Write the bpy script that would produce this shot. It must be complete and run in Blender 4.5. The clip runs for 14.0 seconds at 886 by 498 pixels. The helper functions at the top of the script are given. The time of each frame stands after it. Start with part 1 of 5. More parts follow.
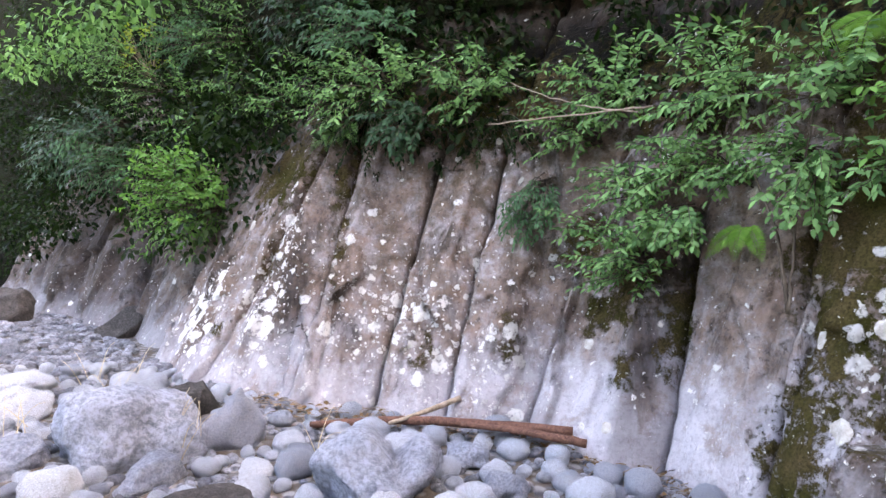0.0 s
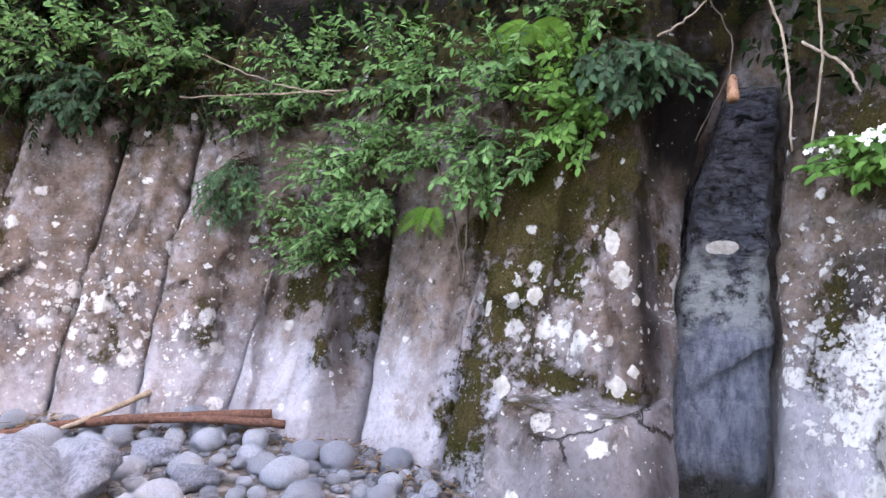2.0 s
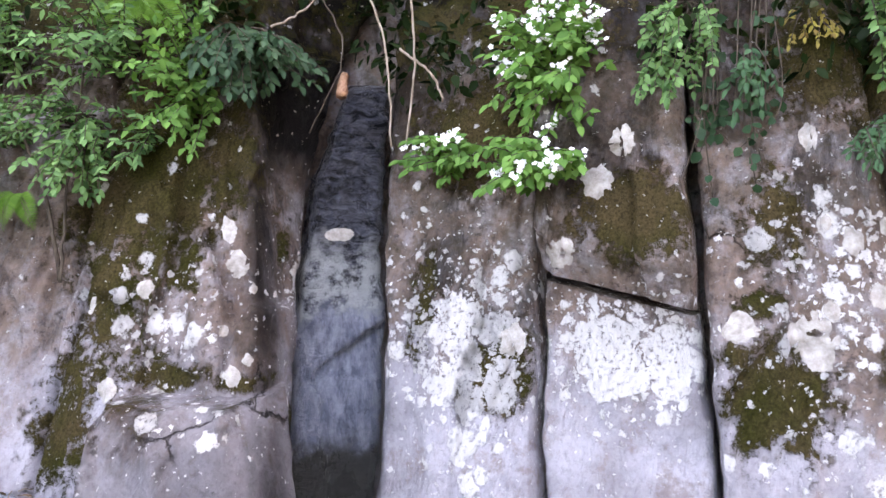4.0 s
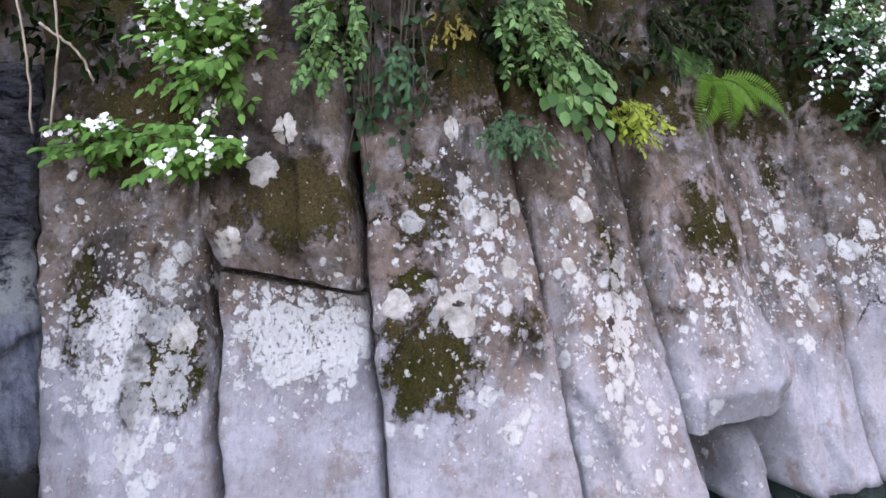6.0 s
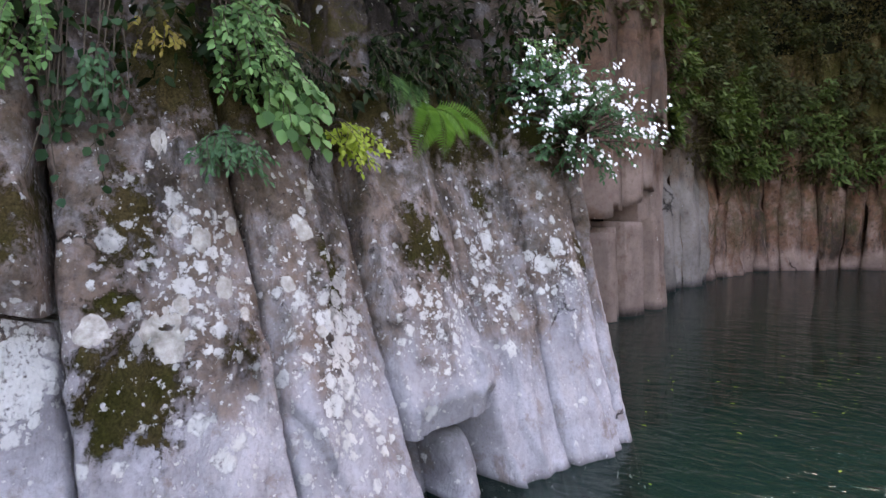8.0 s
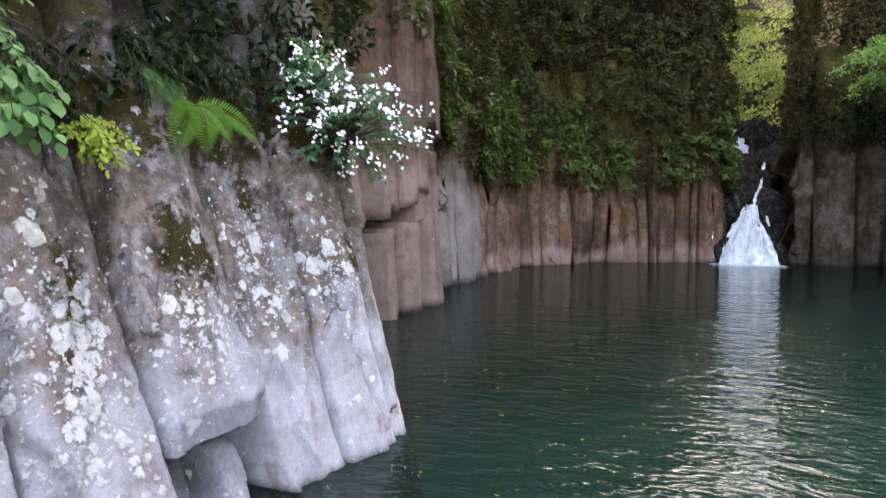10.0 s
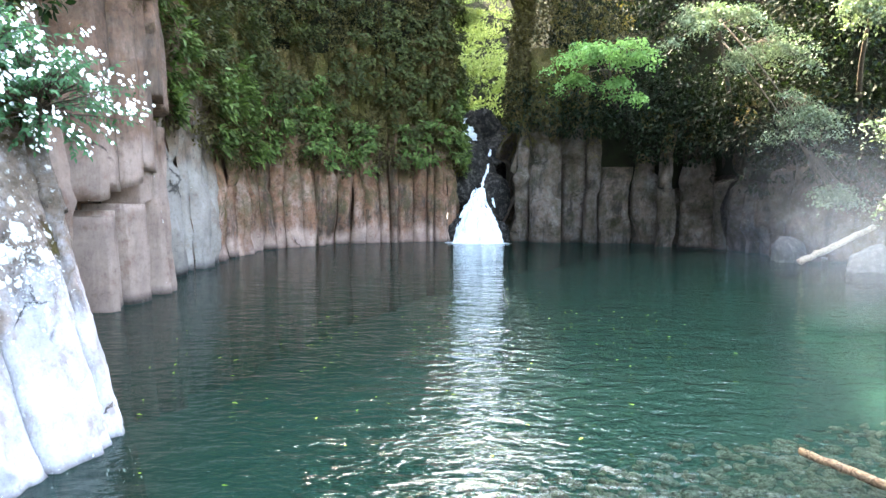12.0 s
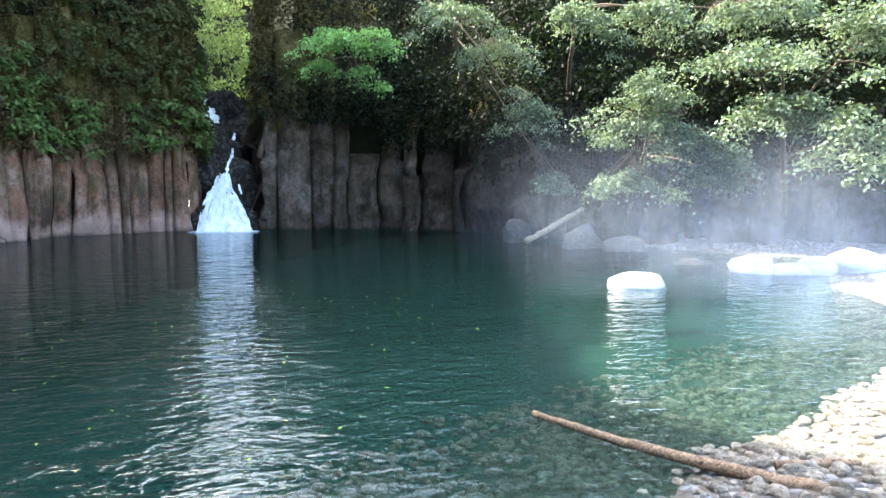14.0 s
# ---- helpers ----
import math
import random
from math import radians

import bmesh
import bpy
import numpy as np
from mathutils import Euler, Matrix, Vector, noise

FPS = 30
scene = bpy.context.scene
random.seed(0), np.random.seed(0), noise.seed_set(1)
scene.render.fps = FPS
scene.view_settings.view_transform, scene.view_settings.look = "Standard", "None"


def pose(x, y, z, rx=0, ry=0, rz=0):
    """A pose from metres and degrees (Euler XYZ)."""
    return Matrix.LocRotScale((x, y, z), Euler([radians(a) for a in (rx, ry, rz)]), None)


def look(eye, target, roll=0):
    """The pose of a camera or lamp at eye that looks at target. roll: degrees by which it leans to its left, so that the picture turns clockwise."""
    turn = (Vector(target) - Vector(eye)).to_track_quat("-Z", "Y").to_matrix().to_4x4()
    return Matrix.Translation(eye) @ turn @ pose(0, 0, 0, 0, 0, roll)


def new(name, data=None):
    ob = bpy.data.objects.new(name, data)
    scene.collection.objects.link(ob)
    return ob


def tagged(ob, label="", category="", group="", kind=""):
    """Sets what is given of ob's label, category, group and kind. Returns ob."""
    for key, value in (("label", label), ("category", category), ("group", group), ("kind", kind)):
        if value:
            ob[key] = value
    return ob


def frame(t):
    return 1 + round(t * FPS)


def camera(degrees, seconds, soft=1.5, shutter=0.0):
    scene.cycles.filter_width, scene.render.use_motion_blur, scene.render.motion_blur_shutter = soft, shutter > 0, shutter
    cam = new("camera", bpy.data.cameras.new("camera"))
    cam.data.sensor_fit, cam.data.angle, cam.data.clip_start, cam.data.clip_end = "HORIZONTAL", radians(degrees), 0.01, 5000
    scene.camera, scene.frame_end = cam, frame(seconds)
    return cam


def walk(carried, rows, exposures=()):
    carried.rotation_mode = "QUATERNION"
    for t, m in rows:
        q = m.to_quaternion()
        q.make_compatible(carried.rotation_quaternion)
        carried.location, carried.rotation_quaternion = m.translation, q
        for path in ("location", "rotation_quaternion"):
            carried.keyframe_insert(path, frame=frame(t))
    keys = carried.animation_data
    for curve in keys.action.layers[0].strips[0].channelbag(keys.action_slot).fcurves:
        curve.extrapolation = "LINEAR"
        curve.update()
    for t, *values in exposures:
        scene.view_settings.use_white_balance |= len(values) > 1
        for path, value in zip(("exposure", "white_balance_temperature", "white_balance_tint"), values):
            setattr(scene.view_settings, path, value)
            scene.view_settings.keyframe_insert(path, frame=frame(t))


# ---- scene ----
cam = camera(67.07, 14.0)
ROWS = [  # seconds, eye, yaw, pitch, roll
    (0.0, 0.055, -0.074, 1.804, -3.22, -1.13, -0.05),
    (0.5, 0.096, -0.078, 1.803, -8.60, -1.51, -0.11),
    (1.0, 0.142, -0.086, 1.798, -13.60, -1.92, 0.39),
    (1.5, 0.184, -0.094, 1.791, -19.18, -2.29, -0.07),
    (2.0, 0.230, -0.117, 1.793, -26.30, -2.62, 0.05),
    (2.5, 0.289, -0.151, 1.800, -33.90, -2.95, 0.23),
    (3.0, 0.340, -0.190, 1.801, -40.45, -3.13, 0.31),
    (3.5, 0.380, -0.242, 1.803, -47.49, -3.34, -0.25),
    (4.0, 0.433, -0.305, 1.802, -53.91, -3.66, -0.37),
    (6.5, 0.580, -0.779, 1.806, -80.08, -4.49, 0.59),
    (7.0, 0.579, -0.823, 1.807, -85.60, -3.88, 0.29),
    (7.5, 0.577, -0.858, 1.805, -90.75, -3.70, 0.18),
    (8.0, 0.572, -0.888, 1.803, -95.66, -3.31, -0.23),
    (10.5, 0.515, -1.035, 1.792, -119.03, -3.54, 0.08),
    (11.0, 0.513, -1.064, 1.799, -124.74, -4.06, -0.16),
    (11.5, 0.471, -1.086, 1.796, -129.75, -4.49, -0.04),
    (12.0, 0.428, -1.116, 1.787, -135.00, -4.66, -0.16),
    (12.5, 0.404, -1.150, 1.781, -140.56, -4.87, -0.08),
    (13.0, 0.425, -1.164, 1.793, -145.78, -5.16, 0.21),
    (13.5, 0.435, -1.157, 1.811, -150.84, -5.40, -0.01),
    (14.0, 0.470, -1.149, 1.824, -156.17, -5.85, -0.24),
]
walk(cam, [(t, pose(x, y, z, 90 + pitch, roll, yaw)) for t, x, y, z, yaw, pitch, roll in ROWS],
     [(0.0, 4.3, 9100, 21), (4.0, 4.45, 9700, 26), (6.5, 3.85, 9400, 24), (8.0, 3.7, 9200, 23), (10.5, 4.3, 9300, 16), (12.5, 5.27, 7400, 4), (13.5, 5.22, 6900, 5), (14.0, 4.38, 6900, 5)])

# ---- sky, sun, exposure ----
SUN_ELEVATION, SUN_AZIMUTH = 46.0, 100.0  # degrees; azimuth from +y towards +x
sky_world = bpy.data.worlds.new("sky")
scene.world = sky_world
sky_world.use_nodes = True
sky_nodes = sky_world.node_tree
sky_nodes.nodes.clear()
sky_tex = sky_nodes.nodes.new("ShaderNodeTexSky")
sky_tex.sky_type, sky_tex.sun_disc = "NISHITA", False
sky_tex.sun_elevation, sky_tex.sun_rotation = radians(SUN_ELEVATION), radians(SUN_AZIMUTH)
sky_tex.air_density, sky_tex.dust_density = 1.0, 2.5
sky_back = sky_nodes.nodes.new("ShaderNodeBackground")
sky_back.inputs["Strength"].default_value = 0.15
sky_out = sky_nodes.nodes.new("ShaderNodeOutputWorld")
sky_nodes.links.new(sky_tex.outputs[0], sky_back.inputs["Color"])
sky_nodes.links.new(sky_back.outputs[0], sky_out.inputs["Surface"])
sun = new("sun", bpy.data.lights.new("sun", "SUN"))
sun.data.energy, sun.data.angle, sun.data.color = 2.0, radians(0.6), (1.0, .95, .86)
toward = Vector((math.sin(radians(SUN_AZIMUTH)) * math.cos(radians(SUN_ELEVATION)),
                 math.cos(radians(SUN_AZIMUTH)) * math.cos(radians(SUN_ELEVATION)), math.sin(radians(SUN_ELEVATION))))
sun.matrix_world = look(toward * 60, (0, 0, 0))


# ---- materials ----
class Nodes:
    """A short hand for building node materials."""

    def __init__(self, name):
        self.mat = bpy.data.materials.new(name)
        self.mat.use_nodes = True
        self.tree = self.mat.node_tree
        self.tree.nodes.clear()
        self.end = self.add("ShaderNodeOutputMaterial")
        self.shader = self.add("ShaderNodeBsdfPrincipled")
        self.join(self.shader.outputs[0], self.end.inputs["Surface"])

    def add(self, kind, **values):
        node = self.tree.nodes.new(kind)
        for key, value in values.items():
            setattr(node, key, value)
        return node

    def join(self, a, b):
        self.tree.links.new(a, b)

    def put(self, socket, value):
        if isinstance(value, bpy.types.NodeSocket):
            self.join(value, socket)
        else:
            socket.default_value = value

    def place(self, stretch=(1, 1, 1), kind="Object"):
        tex = self.add("ShaderNodeTexCoord")
        m = self.add("ShaderNodeMapping")
        m.inputs["Scale"].default_value = stretch
        self.join(tex.outputs[kind], m.inputs["Vector"])
        return m.outputs[0]

    def noise(self, scale, detail=5, rough=.6, vector=None, distortion=0.0, out="Fac"):
        n = self.add("ShaderNodeTexNoise")
        n.inputs["Scale"].default_value, n.inputs["Detail"].default_value = scale, detail
        n.inputs["Roughness"].default_value, n.inputs["Distortion"].default_value = rough, distortion
        if vector is not None:
            self.join(vector, n.inputs["Vector"])
        return n.outputs[out]

    def cells(self, scale, vector=None, feature="F1", out="Distance", random=1.0):
        n = self.add("ShaderNodeTexVoronoi", feature=feature)
        n.inputs["Scale"].default_value, n.inputs["Randomness"].default_value = scale, random
        if vector is not None:
            self.join(vector, n.inputs["Vector"])
        return n.outputs[out]

    def ramp(self, value, *stops):
        n = self.add("ShaderNodeValToRGB")
        n.color_ramp.elements[0].position, n.color_ramp.elements[-1].position = stops[0][0], stops[-1][0]
        for pos, _ in stops[1:-1]:
            n.color_ramp.elements.new(pos)
        for element, (pos, col) in zip(n.color_ramp.elements, stops):
            element.position = pos
            element.color = (col, col, col, 1) if isinstance(col, (int, float)) else (*col, 1)
        self.join(value, n.inputs[0])
        return n.outputs[0]

    def mix(self, fac, a, b, blend="MIX"):
        n = self.add("ShaderNodeMix", data_type="RGBA", blend_type=blend)
        self.put(n.inputs[0], fac)
        for socket, value in ((n.inputs[6], a), (n.inputs[7], b)):
            self.put(socket, (*value, 1) if isinstance(value, tuple) and len(value) == 3 else value)
        return n.outputs[2]

    def sum(self, op, a, b=0.0, clamp=False):
        n = self.add("ShaderNodeMath", operation=op, use_clamp=clamp)
        self.put(n.inputs[0], a), self.put(n.inputs[1], b)
        return n.outputs[0]

    def attribute(self, name, out="Color"):
        return self.add("ShaderNodeAttribute", attribute_name=name).outputs[out]

    def split(self, colour):
        n = self.add("ShaderNodeSeparateColor")
        self.join(colour, n.inputs[0])
        return n.outputs

    def bump(self, height, strength=.5, distance=.02, after=None):
        n = self.add("ShaderNodeBump")
        n.inputs["Strength"].default_value, n.inputs["Distance"].default_value = strength, distance
        self.join(height, n.inputs["Height"])
        if after is not None:
            self.join(after, n.inputs["Normal"])
        return n.outputs[0]

    def done(self, colour, rough=.8, normal=None, **more):
        self.put(self.shader.inputs["Base Color"], (*colour, 1) if isinstance(colour, tuple) else colour)
        self.put(self.shader.inputs["Roughness"], rough)
        if normal is not None:
            self.join(normal, self.shader.inputs["Normal"])
        self.shader.inputs["Specular IOR Level"].default_value = .05
        for key, value in more.items():
            self.put(self.shader.inputs[key.replace("_", " ")], value)
        return self.mat


def rock_face_material(name, pale, brown, dark, spots=1.0, washed=0.9, grain=1.0, film=(.085, .068, .042)):
    """Weathered lava: grey-mauve stone scoured pale near the water, brown staining, moss and lichen where the mesh says they grow."""
    n = Nodes(name)
    at = n.place((grain, grain, grain))
    streaks = n.place((grain, grain, .25 * grain))
    height_ = n.add("ShaderNodeSeparateXYZ")
    n.join(n.place(), height_.inputs[0])
    cover = n.split(n.attribute("cover"))
    big, mid, mottle, fine = n.noise(1.1, 6, .6, at), n.noise(6, 9, .7, at), n.noise(17, 8, .72, at), n.noise(38, 7, .75, at)
    level = n.sum("ADD", height_.outputs[2], n.sum("MULTIPLY", n.sum("SUBTRACT", n.noise(2.2, 6, .65, streaks), .5), 1.8))
    upper = n.ramp(n.sum("SUBTRACT", level, washed), (-.25, 0), (.35, 1))
    clean = n.mix(n.ramp(n.noise(3.0, 9, .68, at), (.38, 0), (.62, 1)), (pale[0] * 1.08, pale[1] * 1.13, pale[2] * 1.18), (pale[0] * .74, pale[1] * .77, pale[2] * .81))
    worn = n.mix(n.ramp(mid, (.42, 0), (.58, 1)), tuple(c * .74 for c in pale), brown)
    worn = n.mix(n.ramp(n.noise(2.8, 8, .7, streaks), (.50, 0), (.60, .85)), worn, dark)
    stone = n.mix(upper, clean, worn)
    stone = n.mix(n.ramp(n.noise(3.6, 10, .74, at), (.54, 0), (.62, .6)), stone, brown)
    stone = n.mix(n.ramp(n.noise(4.6, 10, .76, streaks), (.57, 0), (.64, .55)), stone, tuple(c * 1.2 for c in pale))
    stain = n.sum("MULTIPLY", n.ramp(n.noise(1.9, 9, .74, at), (.47, 0), (.57, .85)), n.ramp(n.sum("SUBTRACT", level, washed), (.0, .25), (.5, 1)))
    stone = n.mix(stain, stone, n.mix(n.ramp(n.noise(13, 8, .75, at), (.40, 0), (.60, 1)), tuple(c * .42 for c in brown), tuple(c * 1.05 for c in brown)))
    rougher = n.sum("ADD", .2, n.sum("MULTIPLY", upper, .8))
    stone = n.mix(n.sum("MULTIPLY", rougher, n.ramp(mottle, (.33, .85), (.44, 0))), stone, dark)
    algae = n.sum("MULTIPLY", n.ramp(n.sum("SUBTRACT", level, washed), (.2, 0), (1.0, .7)), n.ramp(n.noise(5.2, 10, .78, at), (.45, 0), (.60, 1)))
    stone = n.mix(algae, stone, n.mix(n.noise(22, 6, .7, at), tuple(c * .45 for c in film), tuple(c * 1.5 for c in film)))
    stone = n.mix(n.sum("MULTIPLY", rougher, n.ramp(n.noise(28, 9, .8, at), (.60, 0), (.66, .7))), stone, dark)
    stone = n.mix(n.ramp(fine, (.50, 0), (.68, .45)), stone, tuple(c * .34 for c in pale))
    bent = n.add("ShaderNodeVectorMath", operation="MULTIPLY_ADD")
    n.join(n.noise(3.5, 6, .65, at, out="Color"), bent.inputs[0])
    bent.inputs[1].default_value = (.22, .22, .22)
    n.join(at, bent.inputs[2])
    split_ = n.cells(.9, bent.outputs[0], "DISTANCE_TO_EDGE")
    crack = n.sum("MULTIPLY", n.ramp(split_, (.002, 1), (.007, 0)), n.ramp(n.noise(1.7, 3, .5, at), (.58, 0), (.66, .9)))
    stone = n.mix(crack, stone, dark)
    # third channel: damp, and shade painted as near-black rock
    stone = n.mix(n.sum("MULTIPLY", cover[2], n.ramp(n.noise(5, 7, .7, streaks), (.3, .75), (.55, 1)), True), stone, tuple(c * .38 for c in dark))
    warp = n.add("ShaderNodeVectorMath", operation="MULTIPLY_ADD")
    n.join(n.noise(16, 6, .7, at, out="Color"), warp.inputs[0])
    warp.inputs[1].default_value = (.10, .10, .10)
    n.join(at, warp.inputs[2])
    ragged = n.sum("MULTIPLY", n.sum("SUBTRACT", n.noise(7.5, 10, .82, at), .5), 4.4)
    moss = n.ramp(n.sum("ADD", cover[0], ragged), (.40, 0), (.64, 1))
    moss = n.sum("MULTIPLY", moss, n.ramp(cover[0], (.12, 0), (.35, 1)))
    moss_colour = n.mix(n.ramp(n.noise(2.4, 5, .6, at), (.38, 0), (.62, 1)), (.072, .070, .018), (.15, .108, .052))
    moss_colour = n.mix(n.ramp(n.noise(70, 4, .75, at), (.35, 0), (.7, .85)), moss_colour, (.010, .010, .004))
    stone = n.mix(moss, stone, moss_colour)
    stone = n.mix(n.ramp(height_.outputs[2], (-.06, 1), (.0, 0)), stone, (.014, .042, .037))  # deep-water dark put into the rock colour below the waterline
    crust = None
    for scale, reach in ((6.0, .50), (13.0, .46), (30.0, .42)):
        cell = n.add("ShaderNodeTexVoronoi", feature="F1")
        cell.inputs["Scale"].default_value = scale
        n.join(warp.outputs[0], cell.inputs["Vector"])
        lot = n.split(cell.outputs["Color"])[0]
        size = n.sum("MULTIPLY", n.sum("SUBTRACT", n.sum("MULTIPLY", cover[1], 1.35 * spots), lot), reach)
        spot = n.ramp(n.sum("SUBTRACT", size, n.sum("SUBTRACT", cell.outputs["Distance"], .1)), (.0, 0), (.06, 1))
        spot = n.sum("MULTIPLY", spot, n.sum("GREATER_THAN", size, 0.0))
        crust = spot if crust is None else n.sum("MAXIMUM", crust, spot)
    crust = n.sum("MULTIPLY", crust, n.ramp(n.noise(34, 7, .75, at), (.36, .1), (.46, 1)))
    lichen = n.mix(n.noise(14, 5, .6, at), (.62, .59, .56), (.86, .85, .84))
    stone = n.mix(crust, stone, lichen)
    height = n.sum("ADD", n.sum("MULTIPLY", mid, .7), n.sum("MULTIPLY", fine, .35))
    height = n.sum("ADD", height, n.sum("MULTIPLY", moss, n.sum("ADD", n.noise(60, 4, .8, at), .3)))
    height = n.sum("ADD", height, n.sum("MULTIPLY", n.noise(12, 9, .78, streaks), 1.1))
    height = n.sum("ADD", height, n.sum("MULTIPLY", crust, .25))
    height = n.sum("SUBTRACT", height, n.sum("MULTIPLY", crack, .8))
    rough = n.sum("SUBTRACT", .88, n.sum("MULTIPLY", cover[2], .35))
    return n.done(stone, rough, n.bump(height, 1.0, .045), Specular_IOR_Level=n.sum("ADD", .025, n.sum("MULTIPLY", cover[2], .07)))


def wet_rock_material():
    """Rock that water runs down: black and rippled above, a belt of pale growth, blue-grey and streaked below."""
    n = Nodes("wet_running_rock")
    at = n.place()
    ripples, streaks = n.place((9, 9, 22)), n.place((9, 9, 1.4))
    high = n.add("ShaderNodeSeparateXYZ")
    n.join(at, high.inputs[0])
    level = n.sum("MULTIPLY", n.sum("ADD", high.outputs[2], n.sum("MULTIPLY", n.sum("SUBTRACT", n.noise(5, 7, .7, at), .5), .5)), .25)
    # pale ripple tone puts the wet glisten into the colour
    black = n.mix(n.ramp(n.noise(1, 6, .7, ripples, .8), (.42, 0), (.66, 1)), (.012, .013, .017), (.17, .18, .22))
    blue = n.mix(n.ramp(n.noise(2, 7, .7, streaks), (.38, 0), (.62, 1)), (.14, .16, .21), (.38, .41, .49))
    stone = n.mix(n.ramp(level, (.285, 0), (.32, 1)), blue, black)
    belt = n.sum("MULTIPLY", n.ramp(level, (.285, 0), (.305, 1), (.365, 1), (.41, 0)), n.ramp(n.noise(9, 8, .75, at), (.40, 0), (.52, 1)))
    stone = n.mix(belt, stone, n.mix(n.noise(24, 6, .7, at), (.27, .29, .28), (.62, .65, .66)))
    stone = n.mix(n.ramp(level, (.10, 1), (.14, 0)), stone, (.05, .05, .045))
    height = n.sum("ADD", n.noise(1, 7, .7, ripples, .8), n.sum("MULTIPLY", n.noise(32, 8, .78, at), .9))
    return n.done(stone, n.ramp(n.noise(7, 6, .7, at), (.35, .14), (.65, .42)), n.bump(height, 1.0, .06), Specular_IOR_Level=.5)


ROCK = rock_face_material("weathered_lava", (.535, .49, .505), (.28, .20, .165), (.022, .018, .016), 1.15, .8)
WET_ROCK = wet_rock_material()

# ---- the near rock face: a plan line at z = 0.6 and its batter ----
PLAN = [(-10.5, 14.5, .50), (-5.6, 9.7, .50), (-3.6, 7.9, .50), (-1.95, 5.7, .55), (-.9, 4.75, .50), (-.1, 4.5, .46),
        (.85, 4.2, .50), (1.5, 3.6, .40), (1.85, 2.95, .40), (2.35, 2.35, .40), (3.0, 1.95, .33), (3.2, 1.3, .33),
        (3.4, .5, .33), (3.55, -.1, .35), (3.9, -.65, .40), (4.4, -1.1, .40), (4.8, -1.6, .40), (5.22, -2.05, .41),
        (5.5, -2.6, .36), (5.72, -3.1, .33)]


def spline(points, steps=12):
    p = np.array(points, float)
    p = np.vstack([2 * p[0] - p[1], p, 2 * p[-1] - p[-2]])
    out = []
    for i in range(1, len(p) - 2):
        for k in range(steps):
            u = k / steps
            out.append(.5 * (2 * p[i] + (p[i + 1] - p[i - 1]) * u + (2 * p[i - 1] - 5 * p[i] + 4 * p[i + 1] - p[i + 2]) * u ** 2
                             + (3 * p[i] - p[i - 1] - 3 * p[i + 1] + p[i + 2]) * u ** 3))
    return np.array(out + [p[-2]])


LINE = spline(PLAN)
STEP = np.r_[0, np.cumsum(np.hypot(*np.diff(LINE[:, :2], axis=0).T))]
TANGENT = np.gradient(LINE[:, :2], STEP, axis=0)
for _ in range(8):
    TANGENT[1:-1] = (TANGENT[:-2] + 2 * TANGENT[1:-1] + TANGENT[2:]) / 4


def face(s, z, out=0.0):
    """A point of the rock face: s along it, height z, and out metres in front of it."""
    x, y, b, tx, ty = (np.interp(s, STEP, c) for c in (*LINE.T, *TANGENT.T))
    k = np.hypot(tx, ty)
    nx, ny = -ty / k, tx / k
    back = b * (z - .6) - out
    return x + nx * back, y + ny * back, z + 0 * x


def face_frame(s):
    """Along, out of the rock and up at s."""
    tx, ty = (float(np.interp(s, STEP, c)) for c in TANGENT.T)
    along = Vector((tx, ty, 0)).normalized()
    return along, Vector((along.y, -along.x, 0)), Vector((0, 0, 1))


# ---- helpers for things ----
def thing(name, label, category, at=(0, 0, 0), group="", kind=""):
    ob = new(name)
    ob.empty_display_size = .1
    ob.matrix_world = pose(*at)
    return tagged(ob, label, category, group, kind)


def mesh_of(name, verts, faces, material, smooth=True):
    me = bpy.data.meshes.new(name)
    me.from_pydata([tuple(v) for v in verts], [], faces)
    me.materials.append(material)
    if smooth:
        me.polygons.foreach_set("use_smooth", [True] * len(me.polygons))
    me.update()
    return me


def part_of(name, data, parent, label=""):
    ob = new(name, data)
    if parent is not None:
        ob.parent = parent
        ob.matrix_parent_inverse = parent.matrix_world.inverted()
    return tagged(ob, label) if label else ob


def part(name, bm, material, parent, label=""):
    me = bpy.data.meshes.new(name)
    bm.to_mesh(me)
    bm.free()
    me.materials.append(material)
    me.polygons.foreach_set("use_smooth", [True] * len(me.polygons))
    return part_of(name, me, parent, label)


def n3(x, y, z, k=1.0, seed=0.0):
    return noise.noise((x * k + seed, y * k + seed * 1.7, z * k - seed))


def grid_faces(nu, nv):
    return [(j * nu + i, j * nu + i + 1, (j + 1) * nu + i + 1, (j + 1) * nu + i) for j in range(nv - 1) for i in range(nu - 1)]


# ---- where moss (s, z, reach along, reach up, strength), lichen, damp and painted shade lie on the rock face ----
MOSS = [(17.45, 1.95, .55, .55, 1.1), (17.30, 1.35, .24, .55, .95), (17.2, .78, .26, .36, .9), (17.98, 2.1, .3, .40, 1.0), (17.7, 1.55, .25, .3, .7), (17.6, 1.0, .2, .2, .6),
        (15.9, 1.27, .1, .17, .85), (16.14, .98, .1, .16, .7), (12.85, 2.35, .5, .4, .9), (13.86, 2.25, .3, .3, .6),
        (14.78, 1.0, .16, .16, .5), (15.38, 1.13, .1, .22, .55), (12.84, 1.05, .14, .16, .5), (18.36, .67, .1, .12, .8),
        (18.36, 1.6, .06, .22, .6), (19.24, .86, .12, .15, .7), (18.88, 1.13, .08, .2, .6), (19.95, 1.78, .28, .22, 1.3)]
